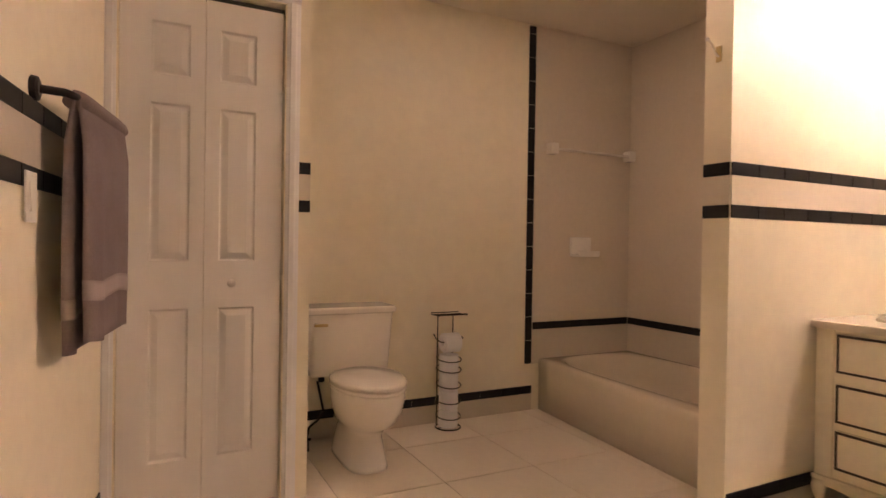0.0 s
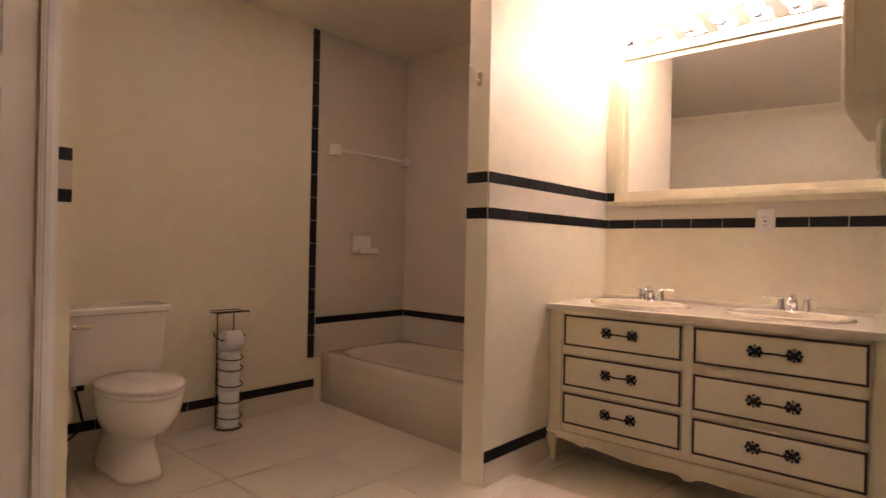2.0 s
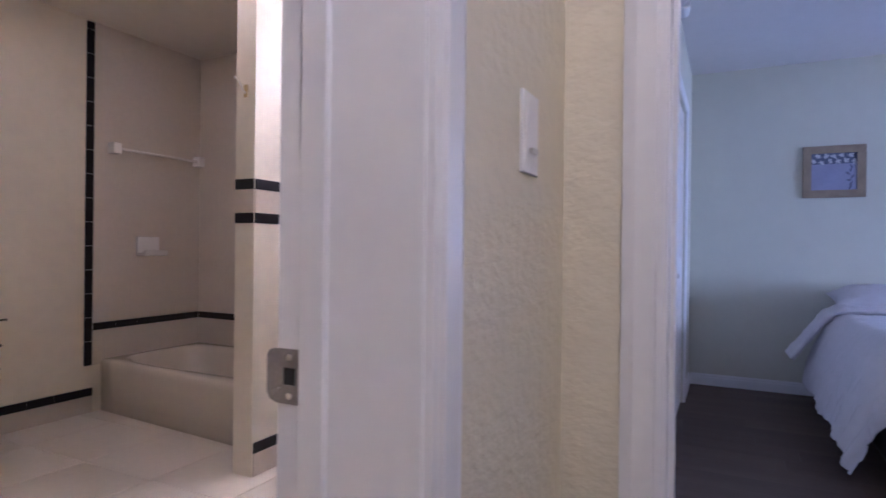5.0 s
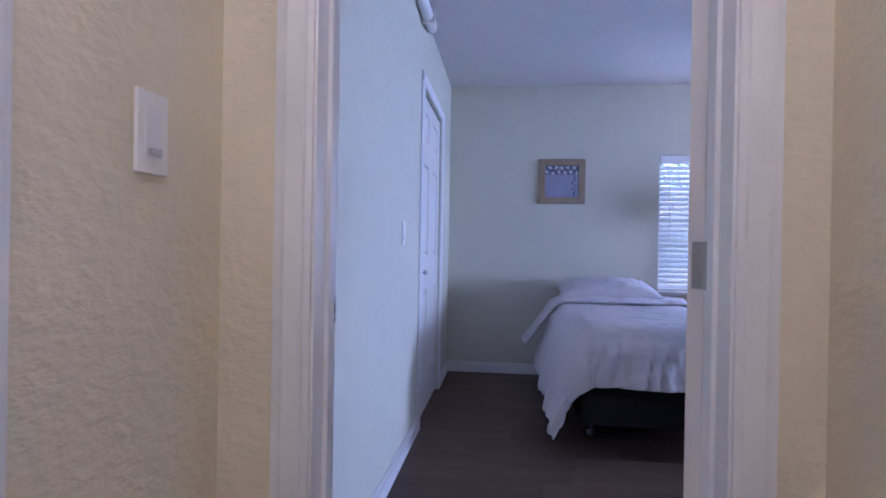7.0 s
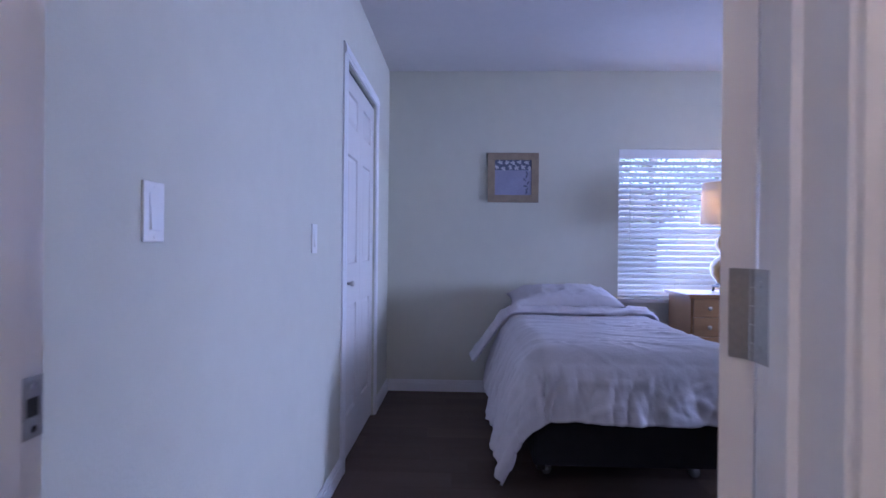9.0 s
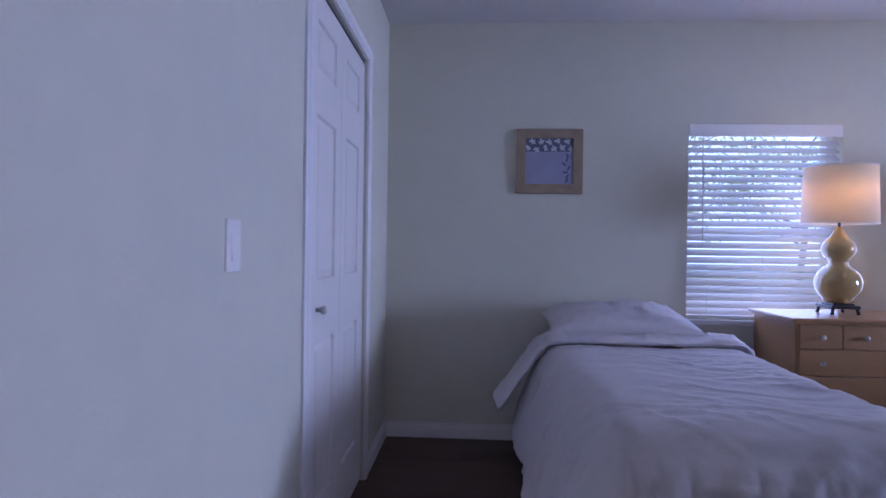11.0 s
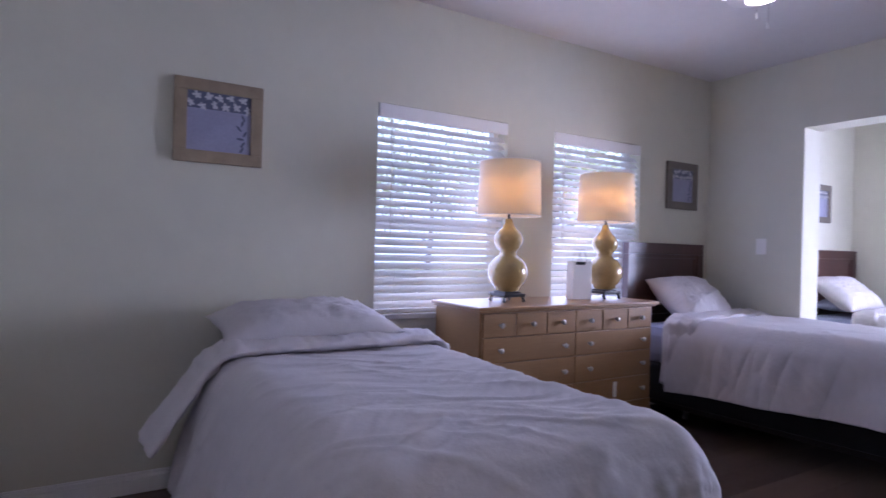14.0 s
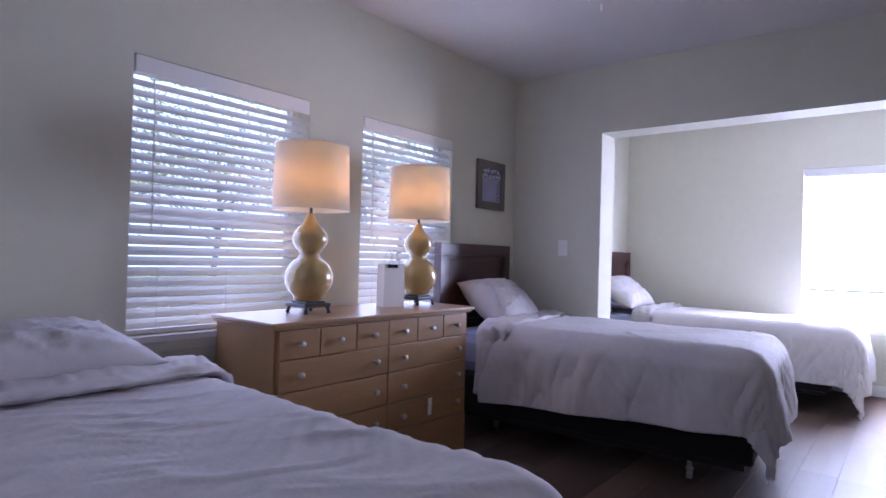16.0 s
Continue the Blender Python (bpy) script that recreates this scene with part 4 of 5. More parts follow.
def vanity():
    t = thing("vanity_dresser", "antique cream dresser vanity with dark brown lined drawers", "vanity", (0, 0, 0))
    part("carcass", box(VX + 0.004, BATH_R - 0.006, VY0 + 0.01, VY1 - 0.012, 0.13, VTOP - 0.022, 0.003), M["vanity"], t)
    for y in (VY0 + 0.026, 0.9465, VY1 - 0.040):
        w = 0.018 if y == 0.9465 else 0.034
        part("stile", box(VX - 0.004, VX + 0.02, y - w, y + w, 0.155, VTOP - 0.024, 0.004), M["vanity"], t)
    rows = ((0.580, 0.738), (0.382, 0.540), (0.196, 0.354))
    for y0, y1 in ((0.970, 1.541), (0.316, 0.923)):
        for k, (z0, z1) in enumerate(rows):
            d = part("drawer", box(VX - 0.012, VX + 0.006, y0, y1, z0, z1, 0.003), M["vanity"], t)
            line = bmesh.new()
            for a in ((y0 + 0.002, y1 - 0.002, z1 - 0.013, z1 - 0.003), (y0 + 0.002, y1 - 0.002, z0 + 0.003, z0 + 0.012), (y0 + 0.002, y0 + 0.011, z0 + 0.012, z1 - 0.013), (y1 - 0.011, y1 - 0.002, z0 + 0.012, z1 - 0.013)):
                box(VX - 0.0145, VX - 0.011, *a, 0, line)
            part("painted_line", line, M["vanity_line"], d, "dark brown painted edge line")
            h = handle_pull()
            flip = -1 if (k == 1 and y0 > 0.9) else 1
            bmesh.ops.scale(h, verts=h.verts, vec=(1, 1.32 if y0 < 0.9 else 1.2, flip * 1.35))
            bmesh.ops.translate(h, verts=h.verts, vec=(VX - 0.012, (y0 + y1) / 2, (z0 + z1) / 2 + 0.004))
            part("handle", h, M["iron"], d, "dark ornate bail pull")
    # scalloped skirt
    out, mid, reach = [], (VY0 + VY1) / 2, (VY1 - VY0) / 2 - 0.035
    for k in range(97):
        u = abs(k / 48 - 1)
        if u < 0.03:
            z = 0.074
        elif u < 0.10:
            z = 0.080 + 0.012 * math.sin(math.pi / 2 * (u - 0.03) / 0.07)
        elif u < 0.74:
            z = 0.092 - 0.006 * math.sin(math.pi * (u - 0.10) / 0.40) + 0.010 * max(0.0, u - 0.45) / 0.29
        else:
            z = 0.096 + 0.024 * math.sin(math.pi / 2 * (u - 0.74) / 0.26)
        out.append((mid + (k / 48 - 1) * reach, z))
    outline = out + [(mid + reach, 0.135), (mid - reach, 0.135)]
    part("skirt", prism(outline, 0.018, None, lambda u, v, q: (VX - 0.006 + q, u, v)), M["vanity"], t)
    rail = box(VX - 0.020, BATH_R - 0.006, VY0 - 0.006, VY1 - 0.001, 0.140, 0.158, 0.006)
    box(VX - 0.012, BATH_R - 0.006, VY0, VY1 - 0.003, 0.118, 0.142, 0.005, rail)
    part("base_moulding", rail, M["vanity"], t)
    for y, s in ((VY0 + 0.02, 1), (VY1 - 0.028, -1)):
        pts = [(VX + 0.012, y, 0.135), (VX - 0.004, y, 0.112), (VX - 0.002, y, 0.080), (VX + 0.010, y, 0.045), (VX + 0.008, y, 0.018), (VX - 0.002, y, 0.001)]
        part("leg", tube(pts, [0.028, 0.030, 0.023, 0.015, 0.014, 0.019], 14), M["vanity"], t, "carved cabriole leg", smooth=True)
    for y in (VY0 + 0.03, VY1 - 0.03):
        part("leg", tube([(BATH_R - 0.05, y, 0.14), (BATH_R - 0.05, y, 0.001)], [0.025, 0.015], 10), M["vanity"], t)
    return t


vanity()
SINKS = (1.285, 0.63)


def vanity_top():
    t = thing("countertop", "cream moulded vanity top with two oval basins", "countertop", (0, 0, 0))
    n = 48
    x0, x1, y0, y1 = VX - 0.030, BATH_R - 0.004, VY0 - 0.02, VY1 + 0.002
    mid = (SINKS[0] + SINKS[1]) / 2
    bm = bmesh.new()
    for cy, a, b in ((SINKS[0], mid, y1), (SINKS[1], y0, mid)):
        cx = 2.895
        edge, rings = [], []
        for k in range(n):
            ang = math.tau * k / n
            c, s = math.cos(ang), math.sin(ang)
            tx = (x1 - cx) / c if c > 1e-6 else (x0 - cx) / c if c < -1e-6 else 9
            ty = (b - cy) / s if s > 1e-6 else (a - cy) / s if s < -1e-6 else 9
            m = min(tx, ty)
            edge.append((cx + c * m, cy + s * m))
        for corner in ((x0, a), (x0, b), (x1, a), (x1, b)):
            k = min(range(n), key=lambda j: (edge[j][0] - corner[0]) ** 2 + (edge[j][1] - corner[1]) ** 2)
            edge[k] = corner
        ell = lambda f, z: [(cx + 0.190 * f * math.cos(math.tau * k / n), cy + 0.245 * f * math.sin(math.tau * k / n), z) for k in range(n)]
        rings = [[(x, y, VTOP - 0.021) for x, y in edge], [(x, y, VTOP + 0.006) for x, y in edge], [(x + (cx - x) * 0.015, y, VTOP + 0.010) for x, y in edge], ell(1.0, VTOP + 0.010), ell(0.985, VTOP + 0.020), ell(0.93, VTOP + 0.023), ell(0.88, VTOP + 0.018), ell(0.80, VTOP - 0.02), ell(0.6, VTOP - 0.09), ell(0.2, VTOP - 0.12)]
        loft(rings, bm)
    part("slab", bm, M["tub"], t)
    part("backsplash", box(BATH_R - 0.022, BATH_R - 0.004, y0, y1, VTOP + 0.011, VTOP + 0.030, 0.004), M["tub"], t)
    for cy in SINKS:
        part("drain", lathe([(0, 0.004), (0.018, 0.004), (0.02, 0)], 16, None, (2.895, cy, VTOP - 0.119)), M["chrome"], t)
    return t


vanity_top()
def faucet(y):
    t = thing("faucet", "chrome two-lever basin faucet on the vanity top", "faucet", (3.085, y, VTOP + 0.0105), 0, "vanity faucets")
    part("deck_plate", loft([[(0.026 * math.cos(a), 0.082 * math.sin(a), 0) for a in [math.tau * k / 24 for k in range(24)]], [(0.024 * math.cos(a), 0.080 * math.sin(a), 0.012) for a in [math.tau * k / 24 for k in range(24)]]]), M["chrome"], t)
    part("spout", tube([(0.0, 0, 0.010), (-0.004, 0, 0.050), (-0.03, 0, 0.072), (-0.075, 0, 0.066), (-0.10, 0, 0.045)], [0.020, 0.018, 0.016, 0.013, 0.011], 14), M["chrome"], t, smooth=True)
    for s in (-1, 1):
        v = part("valve", lathe([(0.020, 0.010), (0.018, 0.03), (0.013, 0.058), (0.015, 0.066), (0, 0.072)], 18, None, (0, 0.051 * s, 0)), M["chrome"], t, smooth=True)
        part("lever", tube([(0, 0.051 * s, 0.066), (-0.01, 0.08 * s, 0.071), (-0.016, 0.125 * s, 0.070)], [0.006, 0.005, 0.0035], 10), M["chrome"], v, smooth=True)
    return t


for y in SINKS:
    faucet(y + 0.012)

# mirror
t = thing("wall_mirror", "wide wall mirror in a cream moulded frame above the vanity", "mirror", (BATH_R, 0, 0))
MY0, MY1, MZ0, MZ1 = 0.27, 1.570, 1.308, 2.185
bm = bmesh.new()
for w0, w1, d in ((0.0, 0.022, 0.030), (0.022, 0.050, 0.040), (0.050, 0.082, 0.026)):
    for q in ((MY0 + w0, MY1 - w0, MZ0 + w0, MZ0 + w1), (MY0 + w0, MY1 - w0, MZ1 - w1, MZ1 - w0), (MY0 + w0, MY0 + w1, MZ0 + w1, MZ1 - w1), (MY1 - w1, MY1 - w0, MZ0 + w1, MZ1 - w1)):
        box(-d, -0.001, *q, 0.004, bm)
part("frame", bm, M["frame_cream"], t)
bm = box(-0.016, -0.012, MY0 + 0.074, MY1 - 0.074, MZ0 + 0.070, MZ1 - 0.070)
bmesh.ops.rotate(bm, verts=bm.verts, cent=(-0.014, (MY0 + MY1) / 2, 0), matrix=Matrix.Rotation(radians(0.9), 3, "Z"))
part("mirror_glass", bm, M["mirror"], t)

# light bar
t = thing("vanity_light", "chrome bath light bar with lit round bulbs", "wall lamp", (BATH_R, 0, 0))
part("backplate", box(-0.035, -0.001, 0.27, 1.575, 2.190, 2.305, 0.006), M["chrome"], t, "polished chrome back plate")
for k in range(8):
    y = 1.490 - 0.163 * k
    s = part("socket", tube([(-0.034, y, 2.236), (-0.040, y, 2.236), (-0.046, y, 2.236), (-0.078, y, 2.238)], [0.030, 0.029, 0.021, 0.019], 18), M["strike"], t, "grey metal lamp socket")
    b = lathe([(0, -0.042), (0.022, -0.036), (0.037, -0.02), (0.042, 0.0), (0.037, 0.02), (0.022, 0.036), (0, 0.042)], 20, None, (-0.116, y, 2.244))
    part("bulb", b, M["bulb"], s, "lit frosted globe bulb", smooth=True)

# wall cabinet beside the door
t = thing("wall_cabinet", "cream rounded wall cabinet beside the bathroom door", "cabinet", (0, BATH_S + 0.02, 0))
def rr(x0, x1, z0, z1, r, y):
    pts = []
    for qx, qz, a0 in ((x1 - r, z1 - r, 0), (x0 + r, z1 - r, 90), (x0 + r, z0 + r, 180), (x1 - r, z0 + r, 270)):
        pts += [(qx + r * math.cos(radians(a0 + 18 * k)), y, qz + r * math.sin(radians(a0 + 18 * k))) for k in range(6)]
    return pts
part("body", loft([rr(1.40, 1.86, 1.325, 2.06, 0.05, 0.0), rr(1.40, 1.86, 1.325, 2.06, 0.05, 0.122)]), M["vanity"], t)
door = part("door", loft([rr(1.405, 1.855, 1.330, 2.055, 0.05, 0.124), rr(1.405, 1.855, 1.330, 2.055, 0.05, 0.138), rr(1.415, 1.845, 1.340, 2.045, 0.045, 0.145)]), M["vanity"], t)
part("knob", lathe([(0, 0), (0.008, 0), (0.006, 0.010), (0.012, 0.018), (0.009, 0.024), (0, 0.026)], 16), M["brass"], door, smooth=True).matrix_basis = pose(1.80, 0.145, 1.46, -90, 0, 0)
# stand-in for an unidentified rounded cream shape; its spout is invented
t = thing("wall_dispenser", "unidentified rounded cream shape under the wall cabinet", "dispenser", (0, BATH_S + 0.02, 0))
part("body", loft([rr(1.43, 1.58, 1.205, 1.320, 0.045, 0.0), rr(1.43, 1.58, 1.205, 1.320, 0.045, 0.082), rr(1.44, 1.57, 1.215, 1.310, 0.040, 0.090)]), M["frame_cream"], t)
part("spout", box(1.48, 1.53, 0.035, 0.065, 1.196, 1.2045, 0.002), M["vanity"], t)
structure("wall_bath_front_lining", box(DOOR_R + 0.1, BATH_R, BATH_S, BATH_S + 0.02, 0, CEIL), M["bath_wall"], "cream painted bathroom wall beside the door")
# ceiling cornice and vent seen in the mirror
bm = bmesh.new()
prism([(0, 2.40), (0.012, 2.40), (0.02, 2.425), (0.055, 2.47), (0.06, 2.498), (0, 2.498)], 2.44, bm, lambda u, v, q: (BATH_L + u, 0.12 + q, v))
structure("trim_cornice", bm, M["bath_wall"], "cream moulded cornice under the bathroom ceiling").matrix_basis = SKEW
t = thing("fan_light", "white square bathroom fan light, lit, on the ceiling", "ceiling lamp", (1.80, 2.19, CEIL - 0.004))
part("frame", box(-0.15, 0.15, -0.15, 0.15, -0.016, -0.001, 0.005), M["plastic"], t)
M["fan_diffuser"] = glow("lit fan diffuser", (1.0, 0.76, 0.52), 11.5)
for x in (-0.056, 0.056):
    for y in (-0.056, 0.056):
        part("diffuser", box(x - 0.052, x + 0.052, y - 0.052, y + 0.052, -0.024, -0.0165, 0.003), M["fan_diffuser"], t, "lit frosted diffuser")
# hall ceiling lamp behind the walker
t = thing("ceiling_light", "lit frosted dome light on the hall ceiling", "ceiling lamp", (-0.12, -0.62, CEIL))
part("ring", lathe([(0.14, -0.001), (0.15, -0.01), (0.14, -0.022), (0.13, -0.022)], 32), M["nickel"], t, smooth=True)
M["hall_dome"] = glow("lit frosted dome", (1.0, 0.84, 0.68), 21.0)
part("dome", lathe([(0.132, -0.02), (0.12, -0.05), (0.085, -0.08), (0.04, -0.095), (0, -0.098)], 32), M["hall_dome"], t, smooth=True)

# ---------------------------------------------------------------- bedroom: beds
def cloth(v0, length, width, drop_foot, drop_side, top, seed, lift=0.0, res=0.0098, wing=0.0, flare=0.05, wrinkle=1.0, cut=0.0):
    """A spread over a mattress: x runs from head to foot, and it hangs over the foot and both sides."""
    bm = bmesh.new()
    r, hw = 0.115, width / 2
    nx, ny = int((length + drop_foot - v0) / res), int((width + 2 * drop_side) / res)
    rng = Vector((seed * 7.3, seed * 3.1, seed * 1.7))
    rows = []
    for i in range(nx + 1):
        v = v0 + (length + drop_foot - v0) * i / nx
        row = []
        for k in range(ny + 1):
            s = -hw - drop_side + (width + 2 * drop_side) * k / ny
            over = max(0.0, abs(s) - hw)
            s -= math.copysign(over * cut * max(0.0, min(1.0, v / length)), s)
            dx, dy = max(0.0, v - (length - r)), max(0.0, abs(s) - (hw - r))
            side = 1 if s > 0 else -1
            d = math.hypot(dx, dy)
            q = min(d / (r * 1.57), 1.0)
            out, fall = r * math.sin(q * math.pi / 2), r * (1 - math.cos(q * math.pi / 2)) + max(0.0, d - r * 1.57)
            x, y = min(v, length - r), max(-hw + r, min(hw - r, s))
            ux, uy = (dx / d, side * dy / d) if d > 1e-6 else (0, 0)
            hang = max(0.0, d - r)
            along = (s if dx > dy else v) * 1.0
            bend = along + 0.05 * noise.noise(Vector((along * 3, hang * 3, seed + 2)))
            ripple = (math.sin(bend * 9.5 + seed * 2) * 0.6 + 1.1 * noise.noise(Vector((bend * 5, seed, hang * 1.5)))) * 0.022 * min(1, hang * 4)
            ripple += (abs(noise.noise(Vector((bend * 11 + hang * 3.0, seed + 20, hang * 1.6)))) ** 0.7 - 0.25) * 0.030 * min(1.0, hang * 7)
            ripple += (abs(noise.noise(Vector((bend * 24 - hang * 5.0, seed + 25, hang * 3.0)))) ** 0.8 - 0.2) * 0.010 * min(1.0, hang * 9)
            push = out + flare * hang + ripple + wing * hang * (1 if side > 0 else 0.4)
            p = Vector((x + ux * push, y + uy * push, top - fall + lift))
            a = Vector((v * 2.2, s * 2.2, 0)) + rng
            wv = v + 0.10 * noise.noise(Vector((v * 2.6, s * 2.6, seed + 30)))
            ws = s + 0.10 * noise.noise(Vector((v * 2.6, s * 2.6, seed + 40)))
            puff = noise.noise(a * 0.8) * 0.012 + noise.noise(a * 2.2 + Vector((3, 1, 0))) * 0.005 * wrinkle
            for j, (turn, wide, high) in enumerate(((74, 6.0, 0.0085), (108, 8.5, 0.0065), (52, 7.0, 0.0060), (86, 17.0, 0.0028), (130, 14.0, 0.0030))):
                ca, sa = math.cos(radians(turn)), math.sin(radians(turn))
                along_j, across = wv * ca + ws * sa, ws * ca - wv * sa
                fold = max(0.0, 1 - abs(noise.noise(Vector((along_j * 1.5, across * wide, seed + 7 * j)))) * 2.6)
                here = max(0.0, min(1.0, 0.20 + 0.32 * v / length + 1.9 * noise.noise(Vector((v * 1.9, s * 1.9, seed + 50 + 3 * j)))))
                puff += wrinkle * 1.5 * high * here * (fold ** 3 - 0.25 * fold)
            puff += noise.noise(a * 6) * 0.0010 * wrinkle
            m = max(0.0, 1 - hang * 2.5)
            p.z += puff * (0.30 + 0.70 * m) * (1 - 0.6 * min(1.0, d / 0.10) * m)
            p.x += ux * puff * (0.4 + 0.8 * min(1.0, hang * 5))
            p.y += uy * puff * (0.4 + 0.8 * min(1.0, hang * 5))
            row.append(bm.verts.new(p))
        rows.append(row)
    for a, b in zip(rows, rows[1:]):
        for k in range(ny):
            bm.faces.new((a[k], a[k + 1], b[k + 1], b[k]))
    return bm


def turned_edge(v0, v1, width, drop, top, seed, wing_side=0.0):
    """The folded-back end of the spread: a soft double roll across the bed, with hanging ends."""
    bm = bmesh.new()
    n, m, hw, r = 170, 26, width / 2, 0.075
    rows = []
    for k in range(n + 1):
        s = -hw - drop + (width + 2 * drop) * k / n
        side = 1 if s > 0 else -1
        dy = max(0.0, abs(s) - (hw - r))
        q = min(dy / (r * 1.57), 1.0)
        out, fall = r * math.sin(q * math.pi / 2), r * (1 - math.cos(q * math.pi / 2)) + max(0.0, dy - r * 1.57)
        hang = max(0.0, dy - r)
        y = max(-hw + r, min(hw - r, s)) + side * (out + hang * (0.72 if side * wing_side > 0 else 0.06))
        wob = noise.noise(Vector((s * 5, seed, 0))) * 0.02 + noise.noise(Vector((s * 14, seed, 3))) * 0.008
        row = []
        for i in range(m):
            a = math.tau * i / m
            half = (v1 - v0) / 2 * (1 + (1.6 * hang if side * wing_side > 0 else 0))
            thick = 0.030 + 0.008 * noise.noise(Vector((s * 9, a, seed))) + 0.009 * noise.noise(Vector((s * 30, a * 0.8, seed))) - (0.011 if 4 <= i <= 5 else 0.0)
            x = (v0 + v1) / 2 + (half + wob * 0.6) * math.cos(a) + wob
            z = thick * math.sin(a) * (1.0 if abs(math.cos(a)) < 0.9 else 0.7) + 0.006 * math.sin(x * 90 + s * 22) * (1 if math.sin(a) > 0 else 0)
            row.append((x, y + (side * z * 0.7 if hang > 0 else 0), top - fall + z * (0.5 if hang > 0.05 else 1)))
        rows.append(row)
    return loft(rows, bm)


def pillow_bm(w, h, thick, seed):
    bm = bmesh.new()
    n = 44
    for sgn in (1, -1):
        grid = []
        for i in range(n + 1):
            row = []
            for k in range(n + 1):
                u, v = 2 * i / n - 1, 2 * k / n - 1
                e = max(0.0, (1 - abs(u) ** 4.0)) ** 0.75 * max(0.0, (1 - abs(v) ** 3.0)) ** 0.65
                px, py = u * w / 2 * (1 - 0.06 * (1 - v * v)), v * h / 2 * (1 - 0.08 * (1 - u * u))
                wr = noise.noise(Vector((u * 3, v * 3, seed))) * 0.016 - max(0.0, 1 - abs(noise.noise(Vector((u * 3 + v * 5, v * 8 - u * 2, seed + 12)))) * 3.5) ** 2 * 0.007 - max(0.0, 1 - abs(noise.noise(Vector((u * 11, v * 2.5, seed + 15)))) * 3) ** 2 * 0.006 * abs(u) + (1 - abs(noise.noise(Vector((u * 4 + v * 2, v * 5 - u * 2, seed + 3))))) ** 9 * 0.012 + (1 - abs(noise.noise(Vector((u * 9, v * 2.2, seed + 7))))) ** 8 * 0.008 * (0.4 + abs(u))
                row.append(bm.verts.new((px, py, sgn * (e * thick / 2 + (wr * e if sgn > 0 else 0)))))
            grid.append(row)
        for i in range(n):
            for k in range(n):
                q = (grid[i][k], grid[i + 1][k], grid[i + 1][k + 1], grid[i][k + 1])
                bm.faces.new(q if sgn > 0 else q[::-1])
    bmesh.ops.remove_doubles(bm, verts=bm.verts, dist=0.0004)
    return bm


def castor(x, y):
    b = tube([(x, y, 0.14), (x, y, 0.06)], [0.014, 0.010], 10)
    tube([(x - 0.011, y, 0.026), (x + 0.011, y, 0.026)], 0.025, 16, b)
    tube([(x - 0.018, y, 0.055), (x + 0.018, y, 0.055)], 0.010, 8, b)
    return b


def bed(name, label, place, turn, length, width, top, headboard):
    """Head at x = 0, foot at x = length."""
    t = thing(name, label, "bed", place, turn)
    hw = width / 2
    # black base reaches low, so it also draws the dark void under the bed
    bx = box(0.06, length - 0.02, -hw + 0.02, hw - 0.02, 0.145, 0.38, 0.02)
    part("box_base", bx, M["box_black"], t, "black fabric box base, drawn low as the dark under the bed")
    fr = bmesh.new()
    for y in (-hw + 0.06, hw - 0.06):
        box(0.05, length - 0.06, y - 0.018, y + 0.018, 0.115, 0.143, 0.002, fr)
    part("metal_frame", fr, M["iron"], t, "black metal bed frame")
    for x, y_in in ((0.30, 0.25), (length - 0.32, 0.12)):
        for y in (-hw + y_in, hw - y_in):
            c = part("castor_leg", castor(x, y), M["castor"], t, "dark metal leg with a castor", smooth=True)
    mt = bmesh.new()
    box(0.03, length - 0.035, -hw + 0.03, hw - 0.03, 0.382, top - 0.026, 0.07, mt)
    part("mattress", mt, M["sheet"], t, "mattress in a blue grey sheet")
    if headboard:
        hb = part("headboard", box(-0.045, -0.012, -hw - 0.005, hw + 0.005, 0.30, 1.185, 0.004), M["mahogany"], t, "dark red wooden headboard with a framed panel")
        rim = bmesh.new()
        for q in ((-hw - 0.01, hw + 0.01, 1.115, 1.195), (-hw - 0.01, -hw + 0.075, 0.02, 1.115), (hw - 0.075, hw + 0.01, 0.02, 1.115), (-hw + 0.075, hw - 0.075, 0.60, 0.68)):
            box(-0.048, 0.006, *q, 0.003, rim)
        part("headboard_rail", rim, M["mahogany"], hb)
        mo = bmesh.new()
        for q in ((-hw + 0.075, hw - 0.075, 1.085, 1.115), (-hw + 0.075, -hw + 0.10, 0.70, 1.085), (hw - 0.10, hw - 0.075, 0.70, 1.085)):
            box(-0.014, -0.003, *q, 0.004, mo)
        part("panel_moulding", mo, M["mahogany"], hb)
    return t


def comforter(label, place, turn, **k):
    ob = mesh_object("comforter", cloth(**k), M["linen"], True)
    md = ob.modifiers.new("thick", "SOLIDIFY")
    md.thickness, md.offset = 0.012, 1
    ob.matrix_basis = pose(*place, 0, 0, turn)
    return tagged(ob, label, "comforter")


def pillow(label, m, w=0.66, h=0.44, thick=0.17, seed=1):
    ob = mesh_object("pillow", pillow_bm(w, h, thick, seed), M["linen"], True)
    ob.matrix_basis = m
    return tagged(ob, label, "pillow")


